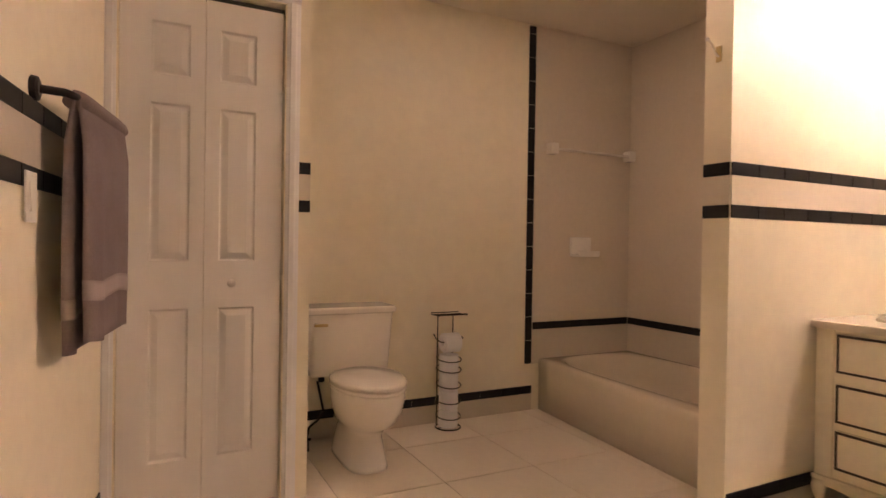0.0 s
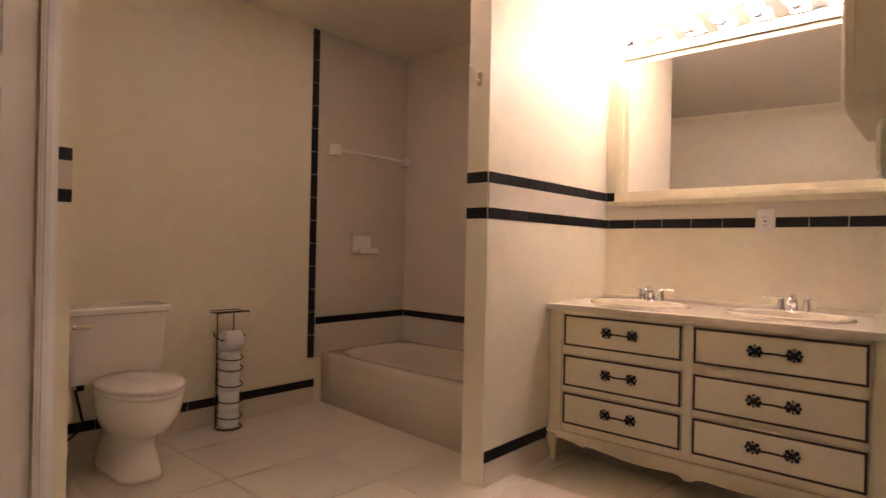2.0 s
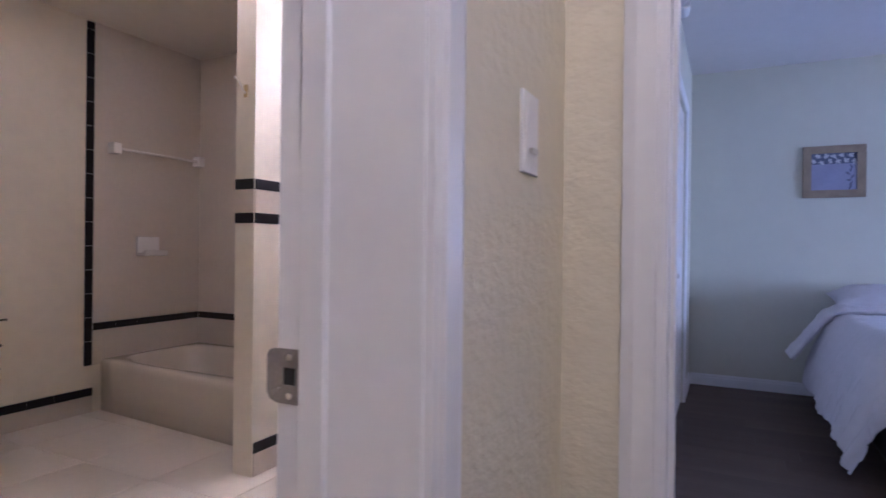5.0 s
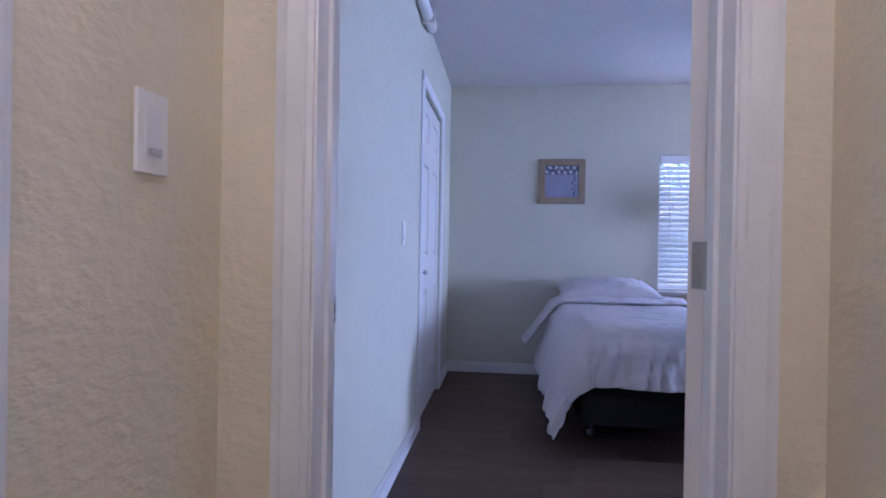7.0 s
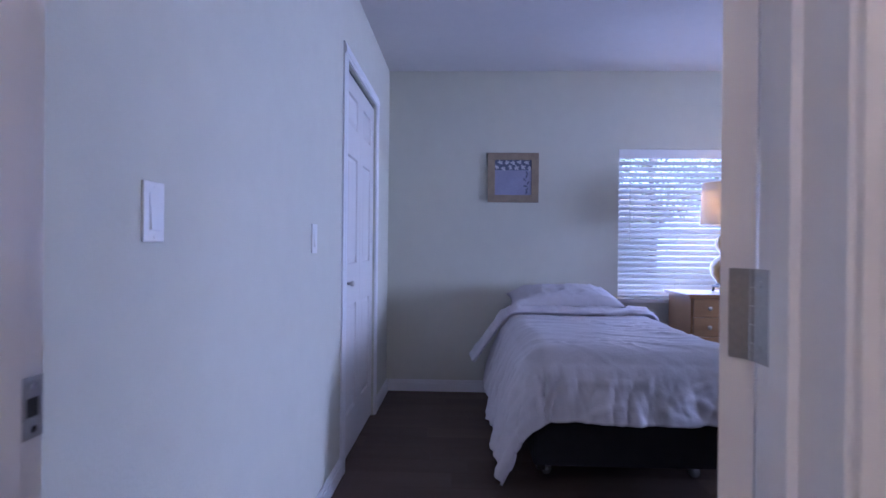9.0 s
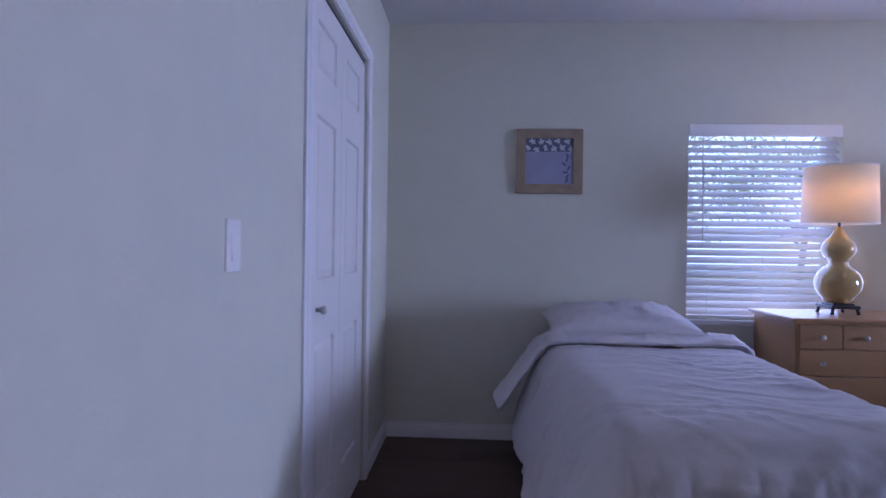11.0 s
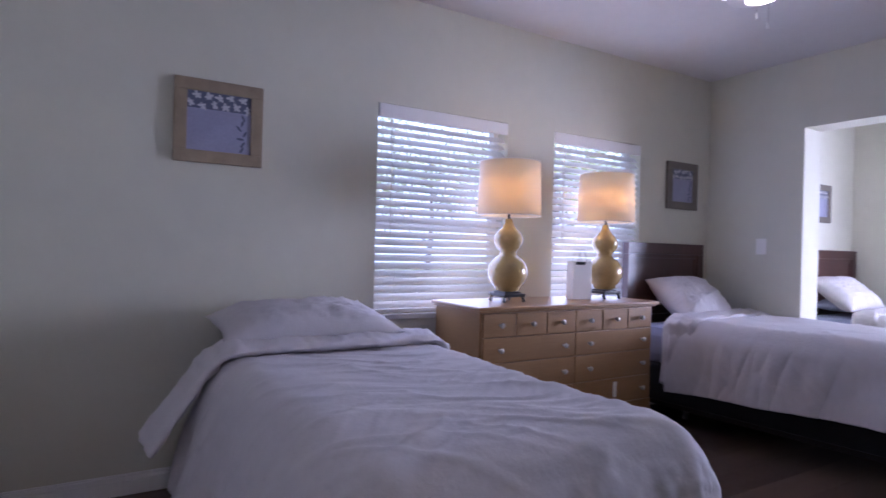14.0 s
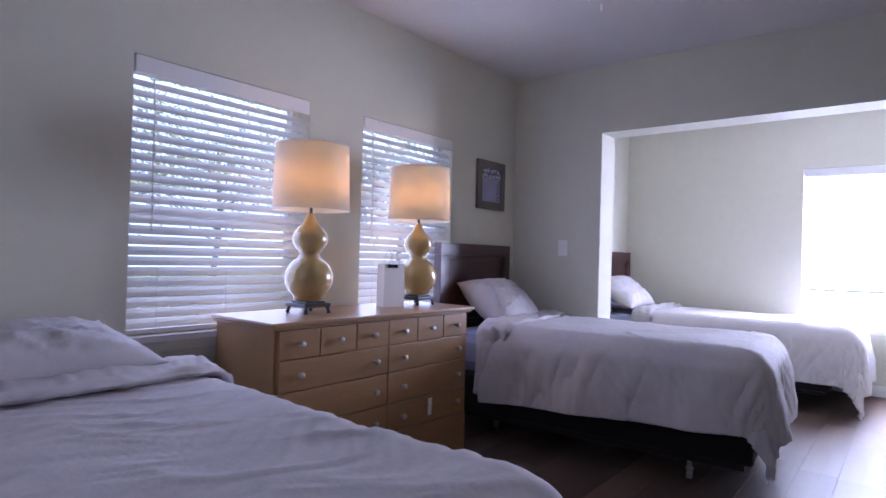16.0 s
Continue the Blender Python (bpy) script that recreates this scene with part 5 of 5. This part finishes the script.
# bed 1, head at the window wall; x of the bed runs to -x of the room
B1 = (FAR - 0.03, -1.455, 0)
bed("single_bed", "single bed on a black base, made up in lilac grey", B1, 180, 1.90, 0.97, 0.655, False)
cf = comforter("rumpled lilac grey comforter on the single bed", B1, 180, v0=0.50, length=1.92, width=1.01, drop_foot=0.240, drop_side=0.42, top=0.662, seed=1.0, flare=0.28)
te = mesh_object("turned_edge", turned_edge(0.35, 0.585, 1.01, 0.30, 0.698, 4.0, -1.0), M["linen"], True)
te.parent = cf
te["label"] = "turned-down edge of the comforter"
pillow("plump lilac grey pillow lying against the wall", pose(FAR - 0.28, -1.390, 0.752, 0, 0, 90) @ pose(0, 0, 0, -6, 0, 0), 0.80, 0.47, 0.200, 2)
# bed 2, beside the dresser
B2 = (FAR - 0.060, -4.195, 0)
bed("single_bed", "single bed with a dark red wooden headboard", B2, 180 + 5, 1.82, 0.93, 0.665, True)
cf = comforter("creased lilac grey comforter hanging over the bed", B2, 180 + 5, v0=0.36, length=1.86, width=1.00, drop_foot=0.37, drop_side=0.41, top=0.690, seed=2.6, flare=0.09, cut=0.20, wrinkle=0.8)
te = mesh_object("turned_edge", turned_edge(0.30, 0.52, 0.99, 0.39, 0.704, 9.0), M["linen"], True)
te.parent = cf
te["label"] = "turned-down edge of the comforter"
pillow("lilac grey pillow propped on the headboard", pose(FAR - 0.26, -4.20, 0.80, 0, 0, 90) @ pose(0, 0, 0, -36, 0, 0), 0.55, 0.45, 0.23, 6)
# bed 3, in the bright room beyond
B3 = (FAR - 0.055, -6.57, 0)
bed("single_bed", "single bed with a dark red wooden headboard in the bright room", B3, 180, 1.95, 0.95, 0.63, True)
cf = comforter("smooth lilac grey comforter in window light", B3, 180, v0=0.50, length=2.10, width=0.98, drop_foot=0.44, drop_side=0.38, top=0.645, seed=5.2, flare=0.10, wrinkle=0.5)
te = mesh_object("turned_edge", turned_edge(0.40, 0.58, 0.98, 0.33, 0.660, 12.0), M["linen"], True)
te.parent = cf
te["label"] = "turned-down edge of the comforter"
pillow("lilac grey pillow propped on the headboard", pose(FAR - 0.27, -6.42, 0.80, 0, 0, 90) @ pose(0, 0, 0, -36, 0, 0), 0.66, 0.46, 0.20, 8)
pillow("dark blue grey pillow under a lighter one", pose(FAR - 0.23, -6.50, 0.69, 0, 0, 90), 0.62, 0.38, 0.11, 11).data.materials[0] = M["sheet"]

# ---------------------------------------------------------------- dresser
DX, DY0, DY1 = 4.705, -3.520, -2.250


def dresser():
    t = thing("dresser", "honey maple dresser with twelve drawers under the windows", "dresser", (0, 0, 0))
    part("case", box(DX + 0.003, 5.145, DY0 + 0.004, DY1 - 0.004, 0.055, 0.792, 0.003), M["maple"], t)
    part("side_panel", box(DX + 0.002, 5.146, DY1 - 0.006, DY1 + 0.012, 0.001, 0.790, 0.003), M["maple"], t)
    part("side_panel", box(DX + 0.002, 5.146, DY0 - 0.012, DY0 + 0.006, 0.001, 0.790, 0.003), M["maple"], t)
    bm = box(DX - 0.040, 5.150, DY0 - 0.045, DY1 + 0.045, 0.802, 0.822, 0.007)
    box(DX - 0.026, 5.150, DY0 - 0.030, DY1 + 0.030, 0.790, 0.802, 0.004, bm)
    part("top", bm, M["maple"], t)
    mid = (DY0 + DY1) / 2
    out = [(DY0 - 0.010, 0.222), (DY0 - 0.010, 0.001), (DY0 + 0.09, 0.001)]
    out += [(DY0 + 0.09 + (DY1 - DY0 - 0.18) * k / 24, 0.03 + 0.075 * math.sin(math.pi * k / 24) ** 0.35) for k in range(1, 24)]
    out += [(DY1 - 0.09, 0.001), (DY1 + 0.010, 0.001), (DY1 + 0.010, 0.222)]
    part("plinth", prism(out, 0.016, None, lambda u, v, q: (DX - 0.012 + q, u, v)), M["maple"], t, "arched base board")
    cells = []
    for a, b in ((DY1, mid), (mid, DY0)):
        w = (b - a)
        for k in range(3):
            cells.append((a + w * k / 3, a + w * (k + 1) / 3, 0.664, 0.786, (0.5,)))
        for z0, z1 in ((0.530, 0.660), (0.376, 0.526), (0.228, 0.372)):
            cells.append((a, b, z0, z1, (0.165, 0.86)))
    for a, b, z0, z1, knobs in cells:
        lo, hi = min(a, b) + 0.0025, max(a, b) - 0.0025
        d = part("drawer", box(DX - 0.016, DX + 0.002, lo, hi, z0, z1, 0.004), M["maple"], t)
        for f in knobs:
            y = a + (b - a) * f
            kb = lathe([(0, 0), (0.007, 0), (0.006, 0.010), (0.011, 0.014), (0.0145, 0.021), (0.012, 0.027), (0, 0.029)], 16)
            bmesh.ops.rotate(kb, verts=kb.verts, cent=(0, 0, 0), matrix=Matrix.Rotation(radians(-90), 3, "Y"))
            bmesh.ops.translate(kb, verts=kb.verts, vec=(DX - 0.016, y, (z0 + z1) / 2))
            part("knob", kb, M["nickel"], d, "brushed nickel knob", smooth=True)
    m = part("white_mark", box(DX - 0.0172, DX - 0.0160, -3.225, -3.195, 0.262, 0.352, 0.0004), M["paper"], t, "white upright mark")
    return t


dresser()
M["sky_glow"] = glow("glowing sky backdrop", (0.70, 0.84, 1.0), 0.55)

# ---------------------------------------------------------------- lamps
def table_lamp(place, label, energy):
    t = thing("table_lamp", label, "table lamp", place, 0, "lamps on the dresser")
    st = bmesh.new()
    box(-0.075, 0.075, -0.075, 0.075, 0.030, 0.048, 0.004, st)
    box(-0.055, 0.055, -0.055, 0.055, 0.046, 0.058, 0.003, st)
    part("stand", st, M["lamp_base"], t, "black wooden stand")
    for x in (-0.062, 0.062):
        for y in (-0.062, 0.062):
            part("foot", tube([(x, y, 0.032), (x * 1.05, y * 1.05, 0.018), (x * 1.1, y * 1.1, 0.0)], [0.010, 0.008, 0.010], 10), M["lamp_base"], t)
    prof = [(0.045, 0.056), (0.070, 0.066)]
    prof += [(0.113 * math.cos(a), 0.165 + 0.108 * math.sin(a)) for a in [radians(d) for d in range(-50, 66, 8)]]
    prof += [(0.046, 0.276), (0.0475, 0.284)]
    prof += [(0.082 * math.cos(a), 0.350 + 0.072 * math.sin(a)) for a in [radians(d) for d in range(-48, 50, 8)]]
    prof += [(0.040, 0.418), (0.027, 0.442), (0.020, 0.462), (0.018, 0.470), (0.0, 0.470)]
    part("body", lathe([(0, 0.056)] + prof, 40), M["ceramic"], t, "mustard glazed double gourd body", smooth=True)
    part("rod", tube([(0, 0, 0.468), (0, 0, 0.56)], 0.007, 10), M["lamp_base"], t)
    part("harp", tube([(0, 0.045 * math.sin(a), 0.66 - 0.14 * math.cos(a)) for a in [math.tau * k / 20 for k in range(20)]], 0.0018, 6, None, True), M["brass"], t)
    s = lathe([(0.180, 0.488), (0.172, 0.792)], 48)
    sh = part("shade", s, M["shade"], t, "white linen drum shade", smooth=True)
    sh.modifiers.new("thick", "SOLIDIFY").thickness = 0.002
    for r, z in ((0.1805, 0.488), (0.1725, 0.792)):
        part("shade_rim", tube([(r * math.cos(math.tau * k / 48), r * math.sin(math.tau * k / 48), z) for k in range(48)], 0.0028, 6, None, True), M["white"], sh)
    for k in range(3):
        a = math.tau * k / 3
        part("shade_spoke", tube([(0, 0, 0.785), (0.172 * math.cos(a), 0.172 * math.sin(a), 0.785)], 0.0016, 6), M["brass"], sh)
    part("bulb", lathe([(0, 0.560), (0.014, 0.565), (0.018, 0.60), (0.030, 0.635), (0.026, 0.662), (0, 0.672)], 18), M["lamp_bulb"], t, "lit warm bulb", smooth=True)
    return t


M["lamp_bulb"] = glow("lit warm lamp bulb", (1.0, 0.56, 0.17), 13.0)
table_lamp((4.925, -2.575, 0.8225), "mustard double gourd table lamp, lit, with a white drum shade", 1)
table_lamp((4.950, -3.375, 0.8225), "mustard double gourd table lamp, lit, beside the paper bag", 1)

# paper bag
t = thing("paper_bag", "tall white paper gift bag with rope handles on the dresser", "bag", (4.945, -3.150, 0.8225), -14)
def ringb(w, d, z, j=0.0):
    return [(-d, -w, z), (-d, w, z), (-d * 0.2 + j, w, z), (d, w, z), (d, -w, z), (-d * 0.2 + j, -w, z)]
part("body", loft([ringb(0.066, 0.036, 0.0), ringb(0.067, 0.036, 0.03), ringb(0.066, 0.038, 0.12, 0.008), ringb(0.065, 0.034, 0.235, 0.012)]), M["paper"], t)
for x in (-0.034, 0.030):
    part("handle", tube([(x, -0.034 + 0.068 * k / 12, 0.225 + 0.085 * math.sin(math.pi * k / 12)) for k in range(13)], 0.0022, 6), M["pic_light"], t, "twisted cord handle")
part("label_tag", box(-0.0395, -0.037, -0.020, 0.046, 0.213, 0.232, 0.0004), M["lamp_base"], t, "dark closing tag")

# ---------------------------------------------------------------- pictures
def picture(label, y0, y1, z0, z1, face, frame_material, seed, side=1):
    t = thing("framed_picture", label, "picture", (face, (y0 + y1) / 2, (z0 + z1) / 2))
    w, h, f = (y1 - y0) / 2, (z1 - z0) / 2, 0.056
    for q in ((-w, w, -h, -h + f), (-w, w, h - f, h), (-w, -w + f, -h + f, h - f), (w - f, w, -h + f, h - f)):
        part("frame_bar", box(-0.024, -0.001, *q, 0.003), frame_material, t)
    part("frame_lip", box(-0.015, -0.0135, -w + f - 0.006, w - f + 0.006, -h + f - 0.006, h - f + 0.006), M["lamp_base"], t)
    a, b = w - f, h - f
    part("print", box(-0.0165, -0.0152, -a, a, -b, b), M["pic_mid"], t, "lavender botanical print")
    top = bmesh.new()
    box(-0.0172, -0.0166, -a, a, b * 0.42, b, 0, top)
    part("print_band", top, M["pic_dark"], t, "slate blue upper band")
    rng = random.Random(seed)
    petals = bmesh.new()
    for k in range(11):
        cy, cz = -a * 0.9 + a * 1.8 * k / 10, b * (0.70 + (0.16 if k % 2 else -0.14) + 0.05 * rng.uniform(-1, 1))
        for j in range(5):
            ang = math.tau * j / 5 + rng.uniform(-0.3, 0.3)
            l = 0.020 + rng.uniform(-0.006, 0.006)
            out = []
            for i in range(10):
                u = math.tau * i / 10
                du, dv = l * 0.5 + l * 0.5 * math.cos(u), l * 0.26 * math.sin(u)
                out.append((max(-a, min(a, cy + du * math.cos(ang) - dv * math.sin(ang))), max(-b, min(b, cz + du * math.sin(ang) + dv * math.cos(ang)))))
            prism(out, 0.0004 + 0.00003 * j, petals, lambda u, v, q: (-0.0172 - q, u, v))
    part("flower_border", petals, M["pic_light"], t, "pale flower shapes")
    leaves = bmesh.new()
    for k in range(7):
        cy, cz, ang = -a * 0.72 * side + rng.uniform(-0.015, 0.015), -b * 0.85 + b * 1.1 * k / 6, rng.uniform(0, 3.1)
        out = [(max(-a, min(a, cy + 0.018 * math.cos(u) * math.cos(ang) - 0.006 * math.sin(u) * math.sin(ang))), max(-b, min(b, cz + 0.018 * math.cos(u) * math.sin(ang) + 0.006 * math.sin(u) * math.cos(ang)))) for u in [math.tau * i / 8 for i in range(8)]]
        prism(out, 0.0004, leaves, lambda u, v, q: (-0.0166 - q, u, v))
    part("print_sprig", leaves, M["pic_dark"], t)
    return t


picture("square botanical print in a weathered oak frame", -1.238, -0.844, 1.480, 1.863, FAR, M["pic_frame"], 3)
picture("square botanical print in a grey brown frame", -4.576, -4.224, 1.462, 1.819, FAR, M["pic_frame_grey"], 5)
picture("square botanical print in a dark grey frame", -6.62, -6.25, 1.455, 1.815, FAR, M["pic_frame_grey"], 8)

# ---------------------------------------------------------------- ceiling fan
t = thing("ceiling_fan", "white ceiling fan with lit glass shades and pull chains", "ceiling fan", (3.62, -2.80, CEIL))
part("canopy", lathe([(0, -0.001), (0.065, -0.001), (0.07, -0.02), (0.03, -0.05), (0.014, -0.055), (0.014, -0.09), (0.0, -0.09)], 28), M["white"], t, smooth=True)
part("motor", lathe([(0, -0.088), (0.07, -0.09), (0.10, -0.11), (0.105, -0.15), (0.09, -0.175), (0.05, -0.19), (0, -0.19)], 32), M["white"], t, smooth=True)
for k in range(5):
    a = math.tau * k / 5 + 0.35
    rot = Matrix.Rotation(a, 3, "Z")
    bl = bmesh.new()
    prism([(0.17, -0.05), (0.62, -0.07), (0.655, -0.04), (0.66, 0.0), (0.655, 0.04), (0.62, 0.07), (0.17, 0.05)], 0.007, bl, lambda u, v, q: (u, v, -0.135 + q + v * 0.16))
    bmesh.ops.rotate(bl, verts=bl.verts, cent=(0, 0, 0), matrix=rot)
    p = part("blade", bl, M["white"], t, "white fan blade")
    br = box(0.09, 0.20, -0.014, 0.014, -0.150, -0.142, 0.002)
    bmesh.ops.rotate(br, verts=br.verts, cent=(0, 0, 0), matrix=rot)
    part("blade_iron", br, M["white"], p)
for k in range(4):
    a = math.tau * k / 4 + 0.55
    c, s = math.cos(a), math.sin(a)
    arm = part("light_arm", tube([(0.03 * c, 0.03 * s, -0.19), (0.08 * c, 0.08 * s, -0.205), (0.10 * c, 0.10 * s, -0.225)], 0.011, 10), M["white"], t)
    g = lathe([(0.022, 0.0), (0.040, -0.03), (0.052, -0.07), (0.058, -0.105), (0.055, -0.106), (0.038, -0.05), (0.018, -0.004)], 20)
    bmesh.ops.rotate(g, verts=g.verts, cent=(0, 0, 0), matrix=Matrix.Rotation(radians(-38), 3, (-s, c, 0)))
    bmesh.ops.translate(g, verts=g.verts, vec=(0.10 * c, 0.10 * s, -0.222))
    part("glass_shade", g, M["fan_glass"], arm, "lit frosted glass shade", smooth=True)
for x, y, l in ((-0.03, 0.0, 0.30), (0.03, -0.02, 0.24)):
    ch = bmesh.new()
    for k in range(int(l / 0.006) - 4):
        lathe([(0, -0.0022), (0.0022, 0), (0, 0.0022)], 6, ch, (x, y, -0.19 - 0.006 * k))
    c = part("pull_chain", ch, M["chrome"], t)
    part("chain_fob", tube([(x, y, -0.19 - l + 0.024), (x, y, -0.19 - l)], [0.004, 0.005], 10), M["plastic"], c)

# ---------------------------------------------------------------- outdoors, beyond the blinds
def tree(label, place, height, spread, seed):
    t = thing("tree", label, "tree", place)
    rng = random.Random(seed)
    bm = bmesh.new()
    tips = []
    trunk = [(0.12 * math.sin(k), 0.1 * math.cos(k * 1.3), height * 0.55 * k / 5) for k in range(6)]
    tube(trunk, [0.11 * (1 - 0.12 * k) for k in range(6)], 10, bm)
    for k in range(18):
        z0 = height * rng.uniform(0.2, 0.55)
        a, l = rng.uniform(0, math.tau), spread * rng.uniform(0.5, 1.0)
        p = [Vector((0, 0, z0)) + Vector((math.cos(a), math.sin(a), 0.55)) * (l * j / 4) + Vector((rng.uniform(-.1, .1), rng.uniform(-.1, .1), 0)) * j for j in range(5)]
        tube(p, [0.028, 0.02, 0.014, 0.010, 0.006], 6, bm)
        tips += p[2:]
    part("trunk", bm, M["bark"], t)
    verts, faces = [], []
    for k in range(3800):
        c = rng.choice(tips) + Vector((rng.gauss(0, 0.42), rng.gauss(0, 0.42), rng.gauss(0.1, 0.36)))
        n = Vector((rng.gauss(0, 1), rng.gauss(0, 1), rng.gauss(0, 1))).normalized()
        u = n.orthogonal().normalized()
        v, l = n.cross(u), rng.uniform(0.04, 0.085)
        i = len(verts)
        verts += [c - u * l, c + v * l * 0.4, c + u * l, c - v * l * 0.4]
        faces.append((i, i + 1, i + 2, i + 3))
    me = bpy.data.meshes.new("crown")
    me.from_pydata(verts, [], faces)
    me.materials.append(M["leaf"])
    cr = new("crown", me)
    cr.parent = t
    return t


tree("leafy green garden tree behind the house", (17.5, 0.4, -0.5), 7.0, 3.0, 3)
tree("leafy green garden tree beside the fence", (15.5, -5.4, -0.5), 7.5, 3.2, 7)
tree("leafy green garden tree beyond the fence", (18.5, -9.8, -0.5), 8.0, 3.4, 11)
# glowing sheets added to whiten the sky seen through the blinds
for nm, q, turn in (("backdrop_east", (48, -3, 8), 0), ("backdrop_south", (3, -52, 8), 90)):
    sheet = mesh_object(nm, box(-0.05, 0.05, -110, 90, -9, 16), M["sky_glow"])
    sheet.matrix_basis = pose(*q, 0, 0, turn)
    tagged(sheet, "glowing white sheet standing for the sky beyond the garden", "sky", kind="structure")
tree("leafy green garden tree by the far fence corner", (13.5, -10.5, -0.5), 6.5, 2.8, 17)
tree("leafy green garden tree in the neighbouring yard", (17.0, -16.0, -0.5), 8.0, 3.4, 23)
# unseen pale slab, added so the gaps of the bright window's blind turn white
structure("pavement_patio", box(-12, 16, -40.0, -7.35, -0.10, -0.04), M["stucco"], "unseen pale slab added to whiten the bright window's view")
t = thing("fence", "weathered board fence along the garden", "fence", (7.8, 0, -0.5))
for k in range(46):
    part("board", box(-0.01, 0.01, -9.0 + 0.26 * k, -8.77 + 0.26 * k, 0, 1.30 + random.uniform(-0.01, 0.01), 0.003), M["fence"], t)
for z in (0.3, 1.0):
    part("rail", box(0.011, 0.05, -9.0, 2.95, z, z + 0.09, 0.003), M["fence"], t)
t = thing("house", "pale stucco neighbouring house with a grey roof", "house", (26, -3, -0.5))
part("wall", box(-3, 3, -5, 5, 0, 2.8), M["stucco"], t)
part("roof", prism([(-3.5, 2.75), (0, 4.3), (3.5, 2.75)], 11, None, lambda u, v, q: (u, q - 5.5, v)), M["roof"], t)
for y in (-2.5, 1.8):
    w = part("window", box(-3.04, -2.96, y - 0.6, y + 0.6, 1.0, 2.2), M["white"], t)
    part("pane", box(-3.05, -3.03, y - 0.52, y + 0.52, 1.08, 2.12), M["slot"], w)

# ---------------------------------------------------------------- floors laid piece by piece
floor_ob = bpy.data.objects["floor_bathroom"]
pitch, shared = 0.480, {}
ix = [1.37 + pitch * k for k in range(-4, 6)]
iy = [2.50 + pitch * k for k in range(-6, 3)]
def piece(name, owner, material, x0, x1, y0, y1, z0, z1, bevel):
    key = (name, round(x1 - x0, 4), round(y1 - y0, 4))
    if key not in shared:
        w, l = (x1 - x0) / 2, (y1 - y0) / 2
        ob = mesh_object(name, box(-w, w, -l, l, z0, z1, bevel), material)
        shared[key] = ob.data
    else:
        ob = new(name, shared[key])
    ob.parent = owner
    ob.matrix_basis = pose((x0 + x1) / 2, (y0 + y1) / 2, 0)
    return ob


for x in ix:
    for y in iy:
        x0, x1, y0, y1 = max(x, BATH_L - 0.40), min(x + pitch - 0.004, BATH_R), max(y, 0.0), min(y + pitch - 0.004, BATH_B)
        if x1 - x0 > 0.01 and y1 - y0 > 0.01:
            piece("tile", floor_ob, M["floor_tile"], x0, x1, y0, y1, -0.01, 0.0, 0.0012)
plank_floor = bpy.data.objects["floor"]
rng = random.Random(4)
x, row = -1.3, 0
while x < FAR:
    y = BACK3 - rng.uniform(0, 1.2)
    x1 = min(x + 0.178, FAR)
    while y < 0.75:
        y0, y1 = max(y, BACK3), min(y + 1.2, 0.75 if x > 3.3 else (0.0 if -0.06 < x < 0.57 else HALL_N))
        if y1 - y0 > 0.01 and not (x1 < HALL_E and y1 < HALL_S):
            piece("plank", plank_floor, M["plank"], x, x1 - 0.0002, y0, y1 - 0.0006, -0.004, 0.0, 0.0003)
        y += 1.2
    x += 0.1788
